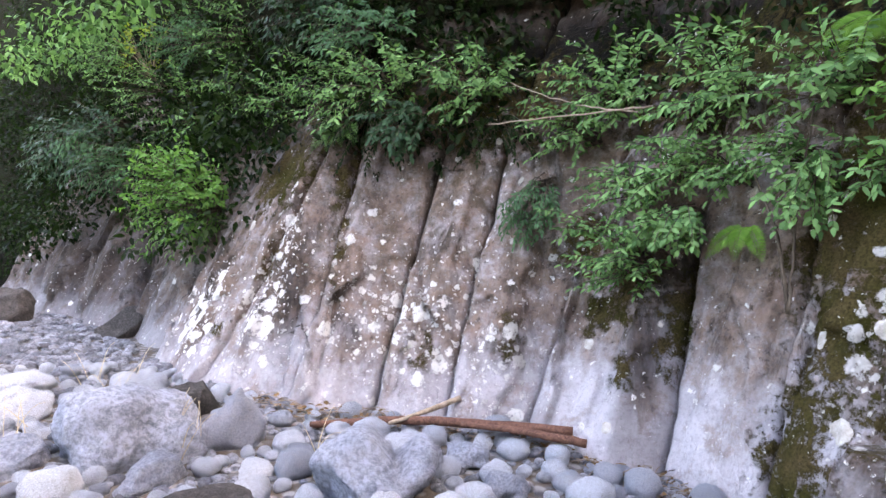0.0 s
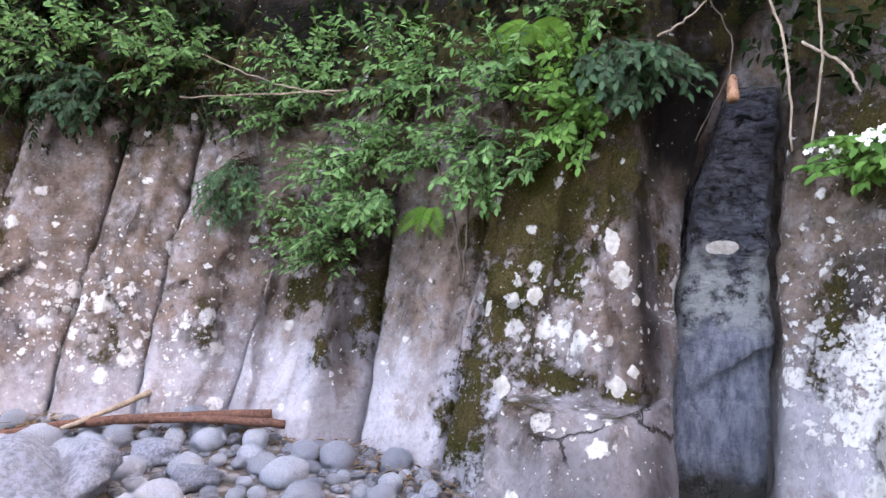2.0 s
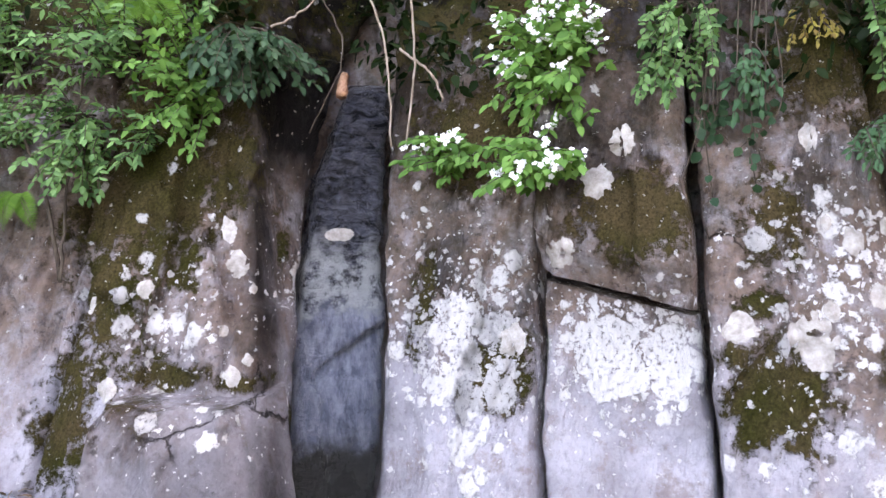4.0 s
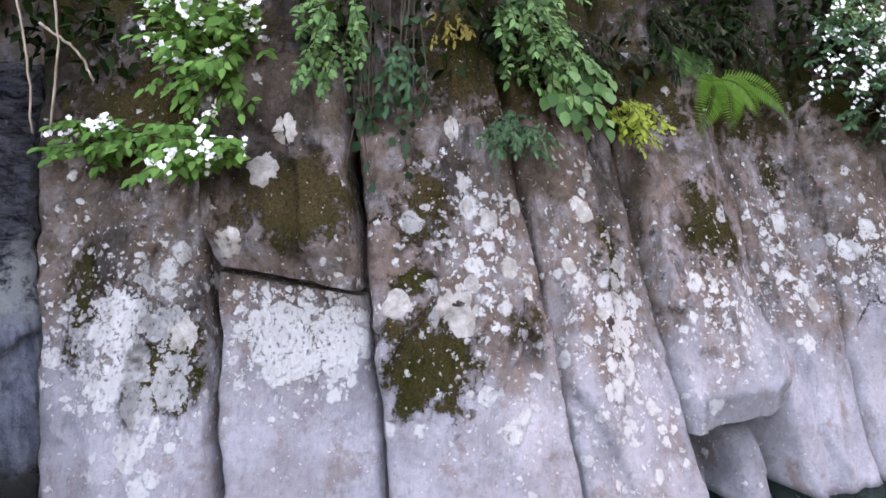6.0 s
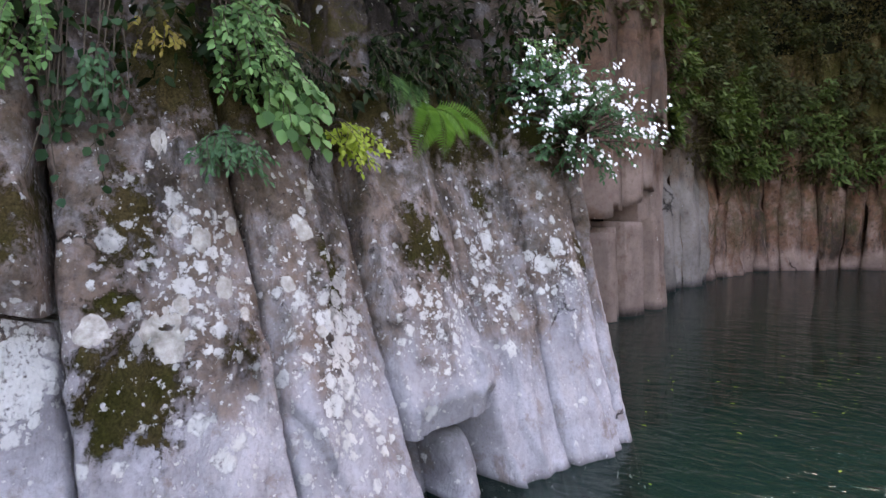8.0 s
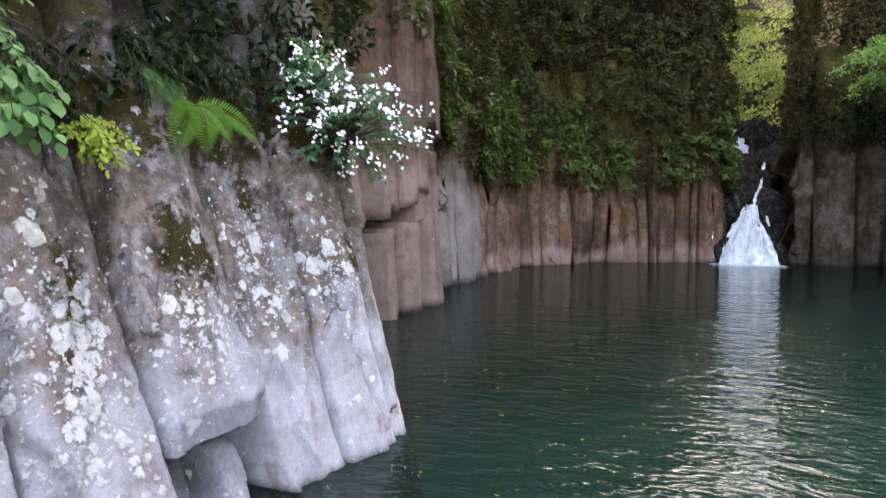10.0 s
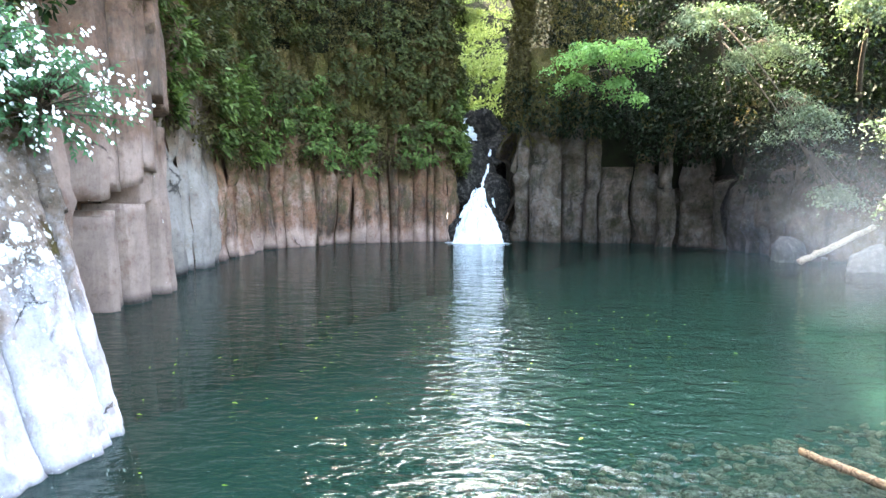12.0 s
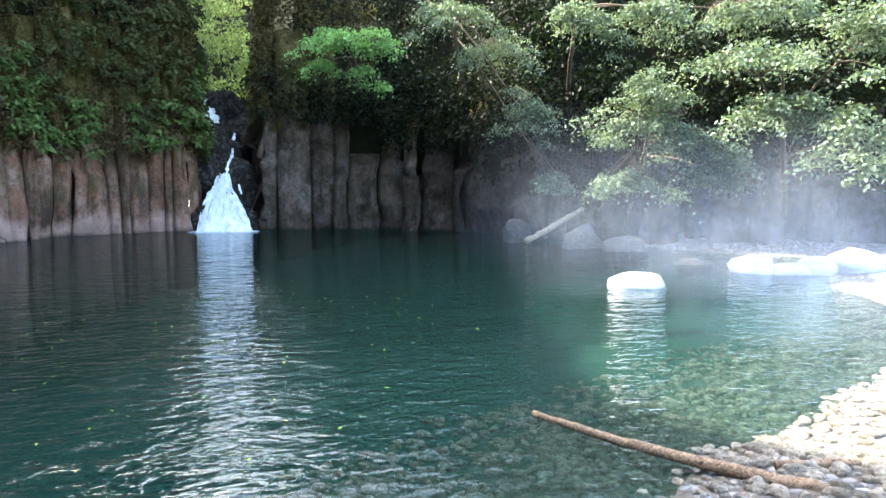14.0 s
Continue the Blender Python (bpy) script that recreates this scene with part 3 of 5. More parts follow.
def far_rock(name, plan, height, lean, seed, label, material, widths, rugged, raised=0.0, overhangs=()):
    """A cliff of upright lava columns along a plan line."""
    line, steps = line_of(plan)
    cliff = thing(name, label, "cliff", kind="structure")
    rng = random.Random(seed)
    s = 0.0
    while s < steps[-1] - .2:
        e = min(s + rng.uniform(*widths), steps[-1])
        nu, nv = 9, 58
        jut, tall = rng.uniform(-rugged, rugged), (height + raised * (s < 11)) * rng.uniform(1 - rugged * (s > 11), 1.0)
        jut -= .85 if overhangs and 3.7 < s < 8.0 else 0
        breaks = [(rng.uniform(1.6, 5.5), rng.uniform(-rugged, rugged)) for _ in range(4)]
        verts, grow = [], []
        for z in np.linspace(-4.0, tall, nv):
            for i in range(nu):
                u = i / (nu - 1)
                q, outn = line_at(line, steps, s + (e - s) * u)
                d = jut - .22 * abs(u - .5) - lean * max(z, 0) - .02 * max(z - 3, 0) ** 1.3
                d += (.1 + rugged) * n3(s + u, z * (.4 + rugged), seed, .6) + (.06 + .4 * rugged) * n3(s + u, z * (.6 + rugged), seed, 1.7) + .04 * n3(s + u, z, seed, 4)
                d += sum(k for h, k in breaks if z > h) * (1 if z < 3 else max(.15, 1 - .6 * (z - 3)))
                if i in (0, nu - 1):
                    d -= .14
                verts.append((q[0] + outn[0] * d, q[1] + outn[1] * d, z))
                # third value: below z .04 the dim of deep water is painted on
                grow.append((max(0, min(1, (z - 2.4 + 1.2 * n3(s, z, seed, .35)) / 2.5)) * .9, .08 * max(0, n3(s, z, seed, .8)), (1.0 if z < .04 else .35 * max(0, .6 - z)) + .3 * max(0, n3(s * 2, z * .2, seed, .5)), 1))
        # columns behind the slots take dark rock: slot shade as colour
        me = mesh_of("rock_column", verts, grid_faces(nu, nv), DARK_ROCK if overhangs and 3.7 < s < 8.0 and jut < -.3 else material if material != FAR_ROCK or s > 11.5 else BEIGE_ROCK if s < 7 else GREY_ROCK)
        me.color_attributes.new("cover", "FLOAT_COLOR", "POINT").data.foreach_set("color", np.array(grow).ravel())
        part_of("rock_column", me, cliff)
        s = e
    for k, (s0, s1, z0, z1, ahead) in enumerate(overhangs):  # broken columns whose upper lengths jut out
        nu, nv = 12, 40
        verts, grow = [], []
        for z in np.linspace(z0, z1, nv):
            for i in range(nu):
                u = max(0, min(1, (i - 1) / (nu - 3)))
                q, outn = line_at(line, steps, s0 + (s1 - s0) * (.02 + .96 * u))
                d = ahead - .10 * abs(u - .45) - lean * z + .08 * n3(u + k * 3, z * .35, k, 1.0) + .03 * n3(u * 2 + k, z, k, 2.6)
                if i in (0, nu - 1):
                    d -= .75
                zz = z + (.10 * (u - .5) * (-1) ** k + .05 * n3(u * 2, k, 1, 2.0)) * math.exp(-(z - z0) / .3)
                verts.append((q[0] + outn[0] * d, q[1] + outn[1] * d, zz))
                # submerged length of the block painted dark like deep water
                grow.append((max(0, min(1, (z - 4.0) / 2.5)) * .8, .03, 1.0 if z < .04 else .1 + .4 * max(0, n3(k, u, z * .3, 1.2)), 1))
        me = mesh_of("rock_block", verts, grid_faces(nu, nv) + [tuple(range(nu - 1, -1, -1)), tuple((nv - 1) * nu + i for i in range(nu))], BEIGE_ROCK)
        me.color_attributes.new("cover", "FLOAT_COLOR", "POINT").data.foreach_set("color", np.array(grow).ravel())
        part_of("rock_block", me, cliff)
    backing = []
    cuts = np.linspace(0, steps[-1], 120)
    for z, o in ((-4.0, -1.0), (3, -1.1), (height * .97, -1.1 - lean * height - .4)):
        for s in cuts:
            q, outn = line_at(line, steps, s)
            backing.append((q[0] + outn[0] * o, q[1] + outn[1] * o, z))
    part_of("rock_core", mesh_of("rock_core", backing, grid_faces(120, 3), material), cliff)
    return cliff


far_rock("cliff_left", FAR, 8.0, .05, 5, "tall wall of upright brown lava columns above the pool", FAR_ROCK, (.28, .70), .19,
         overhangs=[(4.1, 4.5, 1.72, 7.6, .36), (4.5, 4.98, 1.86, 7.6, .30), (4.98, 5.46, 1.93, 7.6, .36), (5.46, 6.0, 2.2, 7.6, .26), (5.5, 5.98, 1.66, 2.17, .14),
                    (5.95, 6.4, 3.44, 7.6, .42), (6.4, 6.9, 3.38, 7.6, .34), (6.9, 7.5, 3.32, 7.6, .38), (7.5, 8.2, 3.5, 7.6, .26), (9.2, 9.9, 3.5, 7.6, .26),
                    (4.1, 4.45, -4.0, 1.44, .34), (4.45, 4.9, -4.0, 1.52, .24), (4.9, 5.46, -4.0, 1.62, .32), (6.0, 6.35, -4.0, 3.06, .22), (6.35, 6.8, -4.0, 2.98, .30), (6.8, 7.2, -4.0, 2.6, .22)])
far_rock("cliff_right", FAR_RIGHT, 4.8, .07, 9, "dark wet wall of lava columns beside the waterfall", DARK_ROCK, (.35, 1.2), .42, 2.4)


def soil_material():
    n = Nodes("shade_dark_soil")
    at = n.place()
    # near-black, so gaps between the leaves look deeply shaded
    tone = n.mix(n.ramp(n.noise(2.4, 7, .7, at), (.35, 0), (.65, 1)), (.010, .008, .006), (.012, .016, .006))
    return n.done(tone, .95, n.bump(n.noise(9, 7, .75, at), 1.0, .12))


SOIL = soil_material()


def slope(name, plan, rings, label, crest=(1, 1, 1, 1, 1)):
    """A wooded hillside that climbs away behind a plan line; rings of (height, metres behind)."""
    line, steps = line_of(plan)
    cuts = np.linspace(0, steps[-1], 90)
    verts = []
    for z, back in rings:
        for s in cuts:
            q, outn = line_at(line, steps, s)
            k = back * (1 + .12 * n3(s, z, 2, .3))
            tall = 1 if z < 8 else float(np.interp(s / steps[-1], (0, .34, .54, .80, 1), crest))
            verts.append((q[0] - outn[0] * k, q[1] - outn[1] * k, z * tall + .5 * n3(s, back, 1, .35)))
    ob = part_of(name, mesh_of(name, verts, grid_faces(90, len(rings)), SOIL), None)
    return tagged(ob, label, "hillside", kind="structure")


near_plan = [(-14, 17), (-12, 15.8)] + [tuple(p) for p in np.stack(face(np.linspace(1, 24.6, 14), np.full(14, .6)), 1)[:, :2]]
# rings above view are added to keep sun off rock and bank
slope("hillside_near", near_plan[2:], [(3.6, 1.5), (5.5, 1.7), (8.0, 2.2), (12.0, 3.4), (14.5, 6.0), (16, 30)], "steep wooded slope above the rock face, coloured dark for shade")
slope("hillside_corner", [(-32, 21), (-20, 18), (-12, 15.6), (-8, 12.2), (-5.5, 10.4)], [(.2, .2), (2.5, .8), (5.0, 2.0), (10.0, 4.5), (14, 9)], "wooded slope at the end of the rock face, coloured dark for shade")
# crest heights, out of view, set how far the sun reaches
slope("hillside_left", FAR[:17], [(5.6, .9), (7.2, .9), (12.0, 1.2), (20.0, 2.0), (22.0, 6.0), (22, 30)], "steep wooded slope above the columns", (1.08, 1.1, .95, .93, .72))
# upper rings, unseen, cut off sky that the pool would mirror
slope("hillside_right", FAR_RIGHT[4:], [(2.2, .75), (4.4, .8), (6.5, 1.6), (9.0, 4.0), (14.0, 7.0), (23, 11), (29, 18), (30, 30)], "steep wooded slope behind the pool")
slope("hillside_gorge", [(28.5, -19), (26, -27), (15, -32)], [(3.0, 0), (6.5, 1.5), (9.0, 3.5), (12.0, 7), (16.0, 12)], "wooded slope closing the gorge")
# added behind the eye, kept low so sky light passes over it
slope("hillside_behind", [(-20, -17), (-27, -8), (-32, 4), (-30, 20)], [(0.2, 0), (3, 4), (6, 9), (8, 16)], "unseen low slope added to close the open side")


# ---- foliage ----
def leaf_material(name, dark, light, gloss=.45, thin=.35):
    n = Nodes(name)
    geo = n.add("ShaderNodeNewGeometry")
    at = n.place()
    tone = n.mix(geo.outputs["Random Per Island"], dark, light)
    tone = n.mix(n.ramp(n.noise(1.3, 4, .6, at), (.35, 0), (.7, .5)), tone, tuple(c * .6 for c in dark))
    n.done(tone, gloss, None, Specular_IOR_Level=.07)
    through_leaf = n.add("ShaderNodeBsdfTranslucent")
    n.join(n.mix(1.0, tone, (1.0, 1.1, .6), "MULTIPLY"), through_leaf.inputs[0])
    blend = n.add("ShaderNodeMixShader")
    blend.inputs[0].default_value = thin
    n.join(n.shader.outputs[0], blend.inputs[1]), n.join(through_leaf.outputs[0], blend.inputs[2])
    n.join(blend.outputs[0], n.end.inputs["Surface"])
    return n.mat


LEAF = leaf_material("fresh_leaf", (.034, .098, .034), (.22, .43, .165))
LEAF_BRIGHT = leaf_material("light_leaf", (.06, .17, .04), (.16, .34, .09))
LEAF_DARK = leaf_material("dark_glossy_leaf", (.018, .05, .025), (.045, .10, .05), .28, .15)
LEAF_BLUE = leaf_material("bluish_leaf", (.04, .11, .055), (.09, .20, .10))
# near-black greens: shade under the trees put into the leaf colour
LEAF_SHADED = leaf_material("shaded_leaf", (.004, .011, .004), (.022, .046, .014))
LEAF_YELLOW = leaf_material("yellow_green_leaf", (.22, .32, .04), (.38, .44, .08))
FERN = leaf_material("fern_leaf", (.08, .20, .03), (.15, .30, .06))
# pale tones: sun highlights put into the leaf colour
LEAF_SUN = leaf_material("sun_paled_leaf", (.07, .105, .07), (.22, .26, .19), .5, .25)
# high, yellow tones carry the sun from behind in the colour
LEAF_GOLD = leaf_material("sun_brightened_leaf", (.24, .29, .10), (.56, .60, .30), .5, .5)
LEAF_MOSSY = leaf_material("mossy_leaf", (.05, .040, .017), (.12, .098, .042))
LEAF_OLIVE = leaf_material("creeper_leaf", (.026, .032, .013), (.10, .112, .045))
# brighter greens stand for sun on the maple
LEAF_MAPLE = leaf_material("sun_brightened_maple_leaf", (.10, .21, .08), (.25, .40, .18), .5, .5)
# darker still: the shade of higher crowns is coloured in
LEAF_WOODS = leaf_material("shaded_woodland_leaf", (.004, .008, .004), (.018, .028, .013))
LEAF_FERNS = leaf_material("hanging_fern_leaf", (.04, .068, .020), (.145, .20, .065))
PETAL = Nodes("white_petal").done((.80, .80, .80), .6)


def bark_material(name, a, b):
    n = Nodes(name)
    at = n.place((1, 1, .3))
    return n.done(n.mix(n.ramp(n.noise(24, 6, .7, at), (.35, 0), (.65, 1)), a, b), .85, n.bump(n.noise(40, 6, .7, at), .8, .02))


BARK = bark_material("bark", (.04, .031, .024), (.12, .095, .075))
TWIG = bark_material("dry_twig", (.20, .15, .11), (.38, .31, .25))
LEAF_SHAPE = np.array([(0, 0, 0), (.30, .21, .05), (.68, .17, .03), (1, 0, -.06), (.68, -.17, .03), (.30, -.21, .05)])
LEAF_FACES = np.array([(0, 3, 2, 1), (0, 5, 4, 3)])


def unit(v):
    return v / (np.linalg.norm(v, axis=-1, keepdims=True) + 1e-9)


def leaves_mesh(name, place, way, up, size, material, wide=1.0):
    """One mesh of folded leaves: base points, directions, upper sides and lengths."""
    way = unit(way)
    side = unit(np.cross(up, way))
    top = np.cross(way, side)
    m = len(place)
    shape = LEAF_SHAPE * (1, wide, 1)
    v = place[:, None] + size[:, None, None] * (shape[None, :, :1] * way[:, None] + shape[None, :, 1:2] * side[:, None] + shape[None, :, 2:] * top[:, None])
    f = (LEAF_FACES[None] + 6 * np.arange(m)[:, None, None]).reshape(-1)
    me = bpy.data.meshes.new(name)
    me.vertices.add(6 * m)
    me.vertices.foreach_set("co", v.reshape(-1).astype(np.float32))
    me.loops.add(8 * m)
    me.loops.foreach_set("vertex_index", f.astype(np.int32))
    me.polygons.add(2 * m)
    me.polygons.foreach_set("loop_start", np.arange(0, 8 * m, 4, dtype=np.int32))
    me.materials.append(material)
    me.update(calc_edges=True)
    return me


def tube(path, r0, r1, sides=5):
    """Vertices and faces of a tapering round stem along a path."""
    p = np.array(path, float)
    t = unit(np.gradient(p, axis=0))
    a = unit(np.cross(t, np.array([.31, .17, .93]) + 0 * t))
    b = np.cross(t, a)
    r = np.linspace(r0, r1, len(p))
    ang = np.linspace(0, 2 * np.pi, sides + 1)[:-1]
    v = p[:, None] + r[:, None, None] * (np.cos(ang)[None, :, None] * a[:, None] + np.sin(ang)[None, :, None] * b[:, None])
    f = [(j * sides + i, j * sides + (i + 1) % sides, (j + 1) * sides + (i + 1) % sides, (j + 1) * sides + i) for j in range(len(p) - 1) for i in range(sides)]
    f += [tuple(range(sides - 1, -1, -1)), tuple((len(p) - 1) * sides + i for i in range(sides))]
    return v.reshape(-1, 3), f


def tubes_mesh(name, tubes, material):
    vs, fs, k = [], [], 0
    for v, f in tubes:
        vs.append(v)
        fs += [tuple(i + k for i in q) for q in f]
        k += len(v)
    return mesh_of(name, np.concatenate(vs), fs, material)


def bend(a, b, lift, rng, n=7, wander=.04):
    """A curved way from a to b that bows by lift."""
    a, b, lift = np.array(a, float), np.array(b, float), np.array(lift, float)
    u = np.linspace(0, 1, n)[:, None]
    mid = (a + b) / 2 + lift + rng.normal(0, wander, 3)
    return (1 - u) ** 2 * a + 2 * u * (1 - u) * mid + u ** 2 * b


def shrub(name, label, root, centre, reach, branches, leaf, material, seed, outward, category="shrub", flowers=0, wide=1.0,
          pairs=8, droop=.25, lift=.12, stem=BARK, fill=.95, group="", layered=False):
    """A shrub: arching stems from its root to points of a rounded region, with leaves in pairs along them."""
    rng = np.random.default_rng(seed)
    root, centre, outward = np.array(root, float), np.array(centre, float), np.array(outward, float)
    along = np.cross(outward, (0, 0, 1))
    plant = thing(name, label, category, root, group)
    stems, P, D, U, L, F = [], [], [], [], [], []
    for _ in range(branches):
        q = rng.normal(0, 1, 3)
        q = q / np.linalg.norm(q) * rng.uniform(.1, 1) ** .45
        if layered:
            q[2] = round(q[2] * 1.6) / 1.6 + rng.normal(0, .22)
        tip = centre + along * q[0] * reach[0] + outward * q[1] * reach[1] + np.array((0, 0, 1)) * q[2] * reach[2]
        start = root + rng.normal(0, .03, 3)
        span = np.linalg.norm(tip - start)
        path = bend(start, tip, outward * .05 * span + np.array((0, 0, lift * .5 + .08 * span)), rng, 8)
        stems.append(tube(path, .004 + .004 * span, .0015, 4))
        step = np.linalg.norm(np.diff(path, axis=0), axis=1)
        total = np.r_[0, np.cumsum(step)]
        reachback = min(total[-1] * fill, pairs * leaf * .62)
        for d in np.arange(total[-1] - reachback, total[-1], leaf * .62):
            p = np.array([np.interp(d, total, path[:, k]) for k in range(3)])
            t = unit(np.array([np.interp(min(d + .05, total[-1]), total, path[:, k]) for k in range(3)]) - np.array([np.interp(max(d - .05, 0), total, path[:, k]) for k in range(3)]))
            side = unit(np.cross(t, (0, 0, 1)) + rng.normal(0, .25, 3))
            for sign in (-1, 1):
                P.append(p), D.append(.5 * t + sign * side * .7 + np.array((0, 0, -droop - .25)) + rng.normal(0, .32, 3))
                U.append(np.array((0, 0, .45)) + outward * .9 + rng.normal(0, .4, 3)), L.append(leaf * rng.uniform(.6, 1.15))
        P.append(path[-1]), D.append(t + np.array((0, 0, -droop))), U.append(np.array((0, 0, .8)) + outward * .5), L.append(leaf)
        if flowers and rng.random() < flowers:
            for _ in range(int(rng.integers(7, 14))):
                c = path[-1 - int(rng.integers(0, 2))] + outward * .02 + rng.normal(0, .028, 3) + np.array((0, 0, .02))
                F.append(c)
    tagged(part_of("stem", tubes_mesh("stem", stems, stem), plant), kind="stuff")
    tagged(part_of("leaves", leaves_mesh("leaves", np.array(P), np.array(D), np.array(U), np.array(L), material, wide), plant), kind="stuff")
    if F:
        fp, fd, fu = [], [], []
        for c in F:
            axis_ = unit(outward + np.array((0, 0, .4)) + rng.normal(0, .4, 3))
            a = unit(np.cross(axis_, rng.normal(0, 1, 3)))
            b = np.cross(axis_, a)
            for k in range(5):
                g = 2 * np.pi * k / 5
                fp.append(c), fd.append(np.cos(g) * a + np.sin(g) * b + .25 * axis_), fu.append(axis_)
        fp = np.array(fp)
        part_of("blossom", leaves_mesh("blossom", fp, np.array(fd), np.array(fu), np.full(len(fp), .017), PETAL, 1.9), plant, "white star-shaped blossom")
    return plant


def on_face(s, z, out):
    return tuple(float(v) for v in face(s, z, out))


# s, z and out of root; s, z, out of centre; reach along, out, up
SHRUBS = [("arch", 14.3, 3.3, -.2, 14.3, 3.05, .40, .55, .40, .35, 60, .10), ("arch", 15.1, 3.4, -.2, 15.0, 3.0, .45, .55, .40, .36, 60, .10),
          ("arch", 15.8, 3.3, -.2, 15.7, 2.9, .45, .50, .40, .40, 60, .10), ("arch", 16.5, 3.2, -.2, 16.35, 2.75, .48, .50, .40, .42, 62, .10),
          ("arch", 17.1, 3.1, -.1, 16.95, 2.65, .42, .50, .35, .38, 50, .10), ("arch", 16.3, 2.5, .0, 16.2, 2.25, .40, .50, .30, .25, 40, .095),
          ("bush", 11.5, 2.3, .0, 11.2, 2.2, .45, 1.0, .5, .55, 150, .08), ("fine", 15.5, 2.2, .0, 15.45, 1.92, .22, .28, .16, .22, 34, .055),
          ("arch", 16.2, 2.0, .0, 16.0, 1.72, .35, .5, .28, .22, 50, .08), ("dark", 14.2, 2.8, .0, 14.2, 2.6, .15, .5, .2, .35, 26, .06)]
SHRUBS += [("dark", 15.2, 2.7, .0, 15.2, 2.5, .12, .5, .18, .3, 24, .06), ("arch", 13.0, 3.5, -.2, 12.9, 3.3, .3, .8, .35, .4, 60, .09),
           ("bush", 17.6, 2.8, .0, 17.6, 2.45, .30, .30, .25, .40, 44, .075), ("gloss", 18.2, 2.75, .0, 18.2, 2.52, .32, .38, .24, .18, 44, .075),
           ("flower", 19.55, 3.1, .0, 19.5, 2.55, .40, .34, .28, .45, 70, .085), ("flower", 19.45, 2.3, .1, 19.45, 2.0, .42, .36, .24, .16, 36, .085),
           ("flower", 18.95, 2.3, .0, 18.95, 2.07, .30, .22, .18, .15, 22, .08), ("leafy", 20.15, 2.85, .0, 20.1, 2.5, .32, .24, .22, .28, 26, .075),
           ("leafy", 21.5, 3.0, .0, 21.45, 2.62, .30, .30, .24, .36, 44, .08), ("heart", 21.75, 2.6, .05, 21.65, 2.32, .34, .22, .16, .28, 14, .10)]
SHRUBS += [("yellow", 22.15, 2.3, .05, 22.1, 2.13, .32, .18, .15, .13, 18, .055), ("fine", 21.2, 2.15, .0, 21.2, 2.02, .24, .26, .15, .1, 22, .055),
           ("tiny", 24.1, 2.7, .05, 24.2, 2.5, .42, .75, .42, .50, 90, .06), ("tiny", 23.9, 2.9, .05, 23.9, 2.85, .40, .5, .35, .30, 40, .06), ("dark", 22.6, 2.9, .0, 22.6, 2.75, .2, .5, .25, .3, 36, .07),
           ("leafy", 24.0, 3.2, .0, 24.0, 2.95, .25, .35, .25, .35, 34, .06), ("dark", 21.9, 2.8, .0, 22.0, 2.5, .15, .35, .2, .25, 26, .06),
           ("arch", 9.6, 3.0, .0, 9.6, 3.3, .5, .9, .5, .6, 60, .10), ("arch", 11.0, 3.2, .0, 10.9, 3.5, .45, .8, .5, .5, 56, .10),
           ("arch", 12.2, 3.2, .0, 12.1, 3.1, .35, .6, .4, .35, 46, .09), ("gloss", 8.6, 2.8, .0, 8.6, 2.9, .8, .6, .4, .7, 50, .09), ("arch", 17.7, 3.4, -.1, 17.6, 3.0, .35, .45, .3, .25, 36, .09), ("dark", 23.3, 3.0, .0, 23.3, 2.75, .2, .5, .2, .3, 30, .07)]
SHRUBS += [("arch", 16.0, 2.3, .0, 15.98, 2.12, .33, .34, .26, .22, 40, .085), ("arch", 16.5, 2.4, .0, 16.48, 2.2, .35, .34, .26, .24, 40, .085),
           ("arch", 15.6, 2.7, .0, 15.6, 2.6, .35, .40, .3, .25, 40, .09), ("leafy", 16.35, 1.95, .0, 16.38, 1.8, .33, .3, .24, .15, 30, .08),
           ("arch", 16.15, 1.7, .0, 16.1, 1.57, .33, .38, .24, .12, 36, .075), ("leafy", 17.0, 2.2, .0, 17.05, 1.98, .3, .25, .2, .22, 22, .08),
           ("arch", 16.85, 2.4, .0, 16.84, 2.25, .35, .34, .26, .24, 36, .085), ("gloss", 14.6, 2.75, .0, 14.5, 2.62, .3, .4, .25, .25, 34, .07),
           ("arch", 13.3, 3.1, .0, 13.3, 2.95, .35, .5, .3, .3, 40, .085), ("arch", 17.35, 2.35, .0, 17.34, 2.15, .3, .2, .2, .2, 16, .085)]
SHRUBS += [("arch", 8.8, 3.9, .3, 8.8, 3.8, .9, .6, .4, .5, 50, .09), ("fine", 9.8, 4.2, .3, 9.7, 4.2, .9, .7, .4, .5, 60, .08),
           ("arch", 10.6, 4.2, .2, 10.5, 4.2, .8, .7, .4, .45, 50, .09), ("gloss", 7.4, 3.2, .3, 7.4, 3.0, .8, .7, .4, .6, 60, .10),
           ("fine", 9.2, 2.7, .2, 9.2, 2.6, .7, .6, .4, .4, 50, .08), ("gloss", 12.4, 4.0, .1, 12.3, 3.9, .6, .7, .4, .4, 50, .09),
           ("leafy", 7.9, 4.4, .4, 8.0, 4.3, 1.0, .6, .4, .5, 36, .09), ("fine", 14.0, 3.6, .0, 14.0, 3.5, .5, .6, .35, .3, 44, .075)]
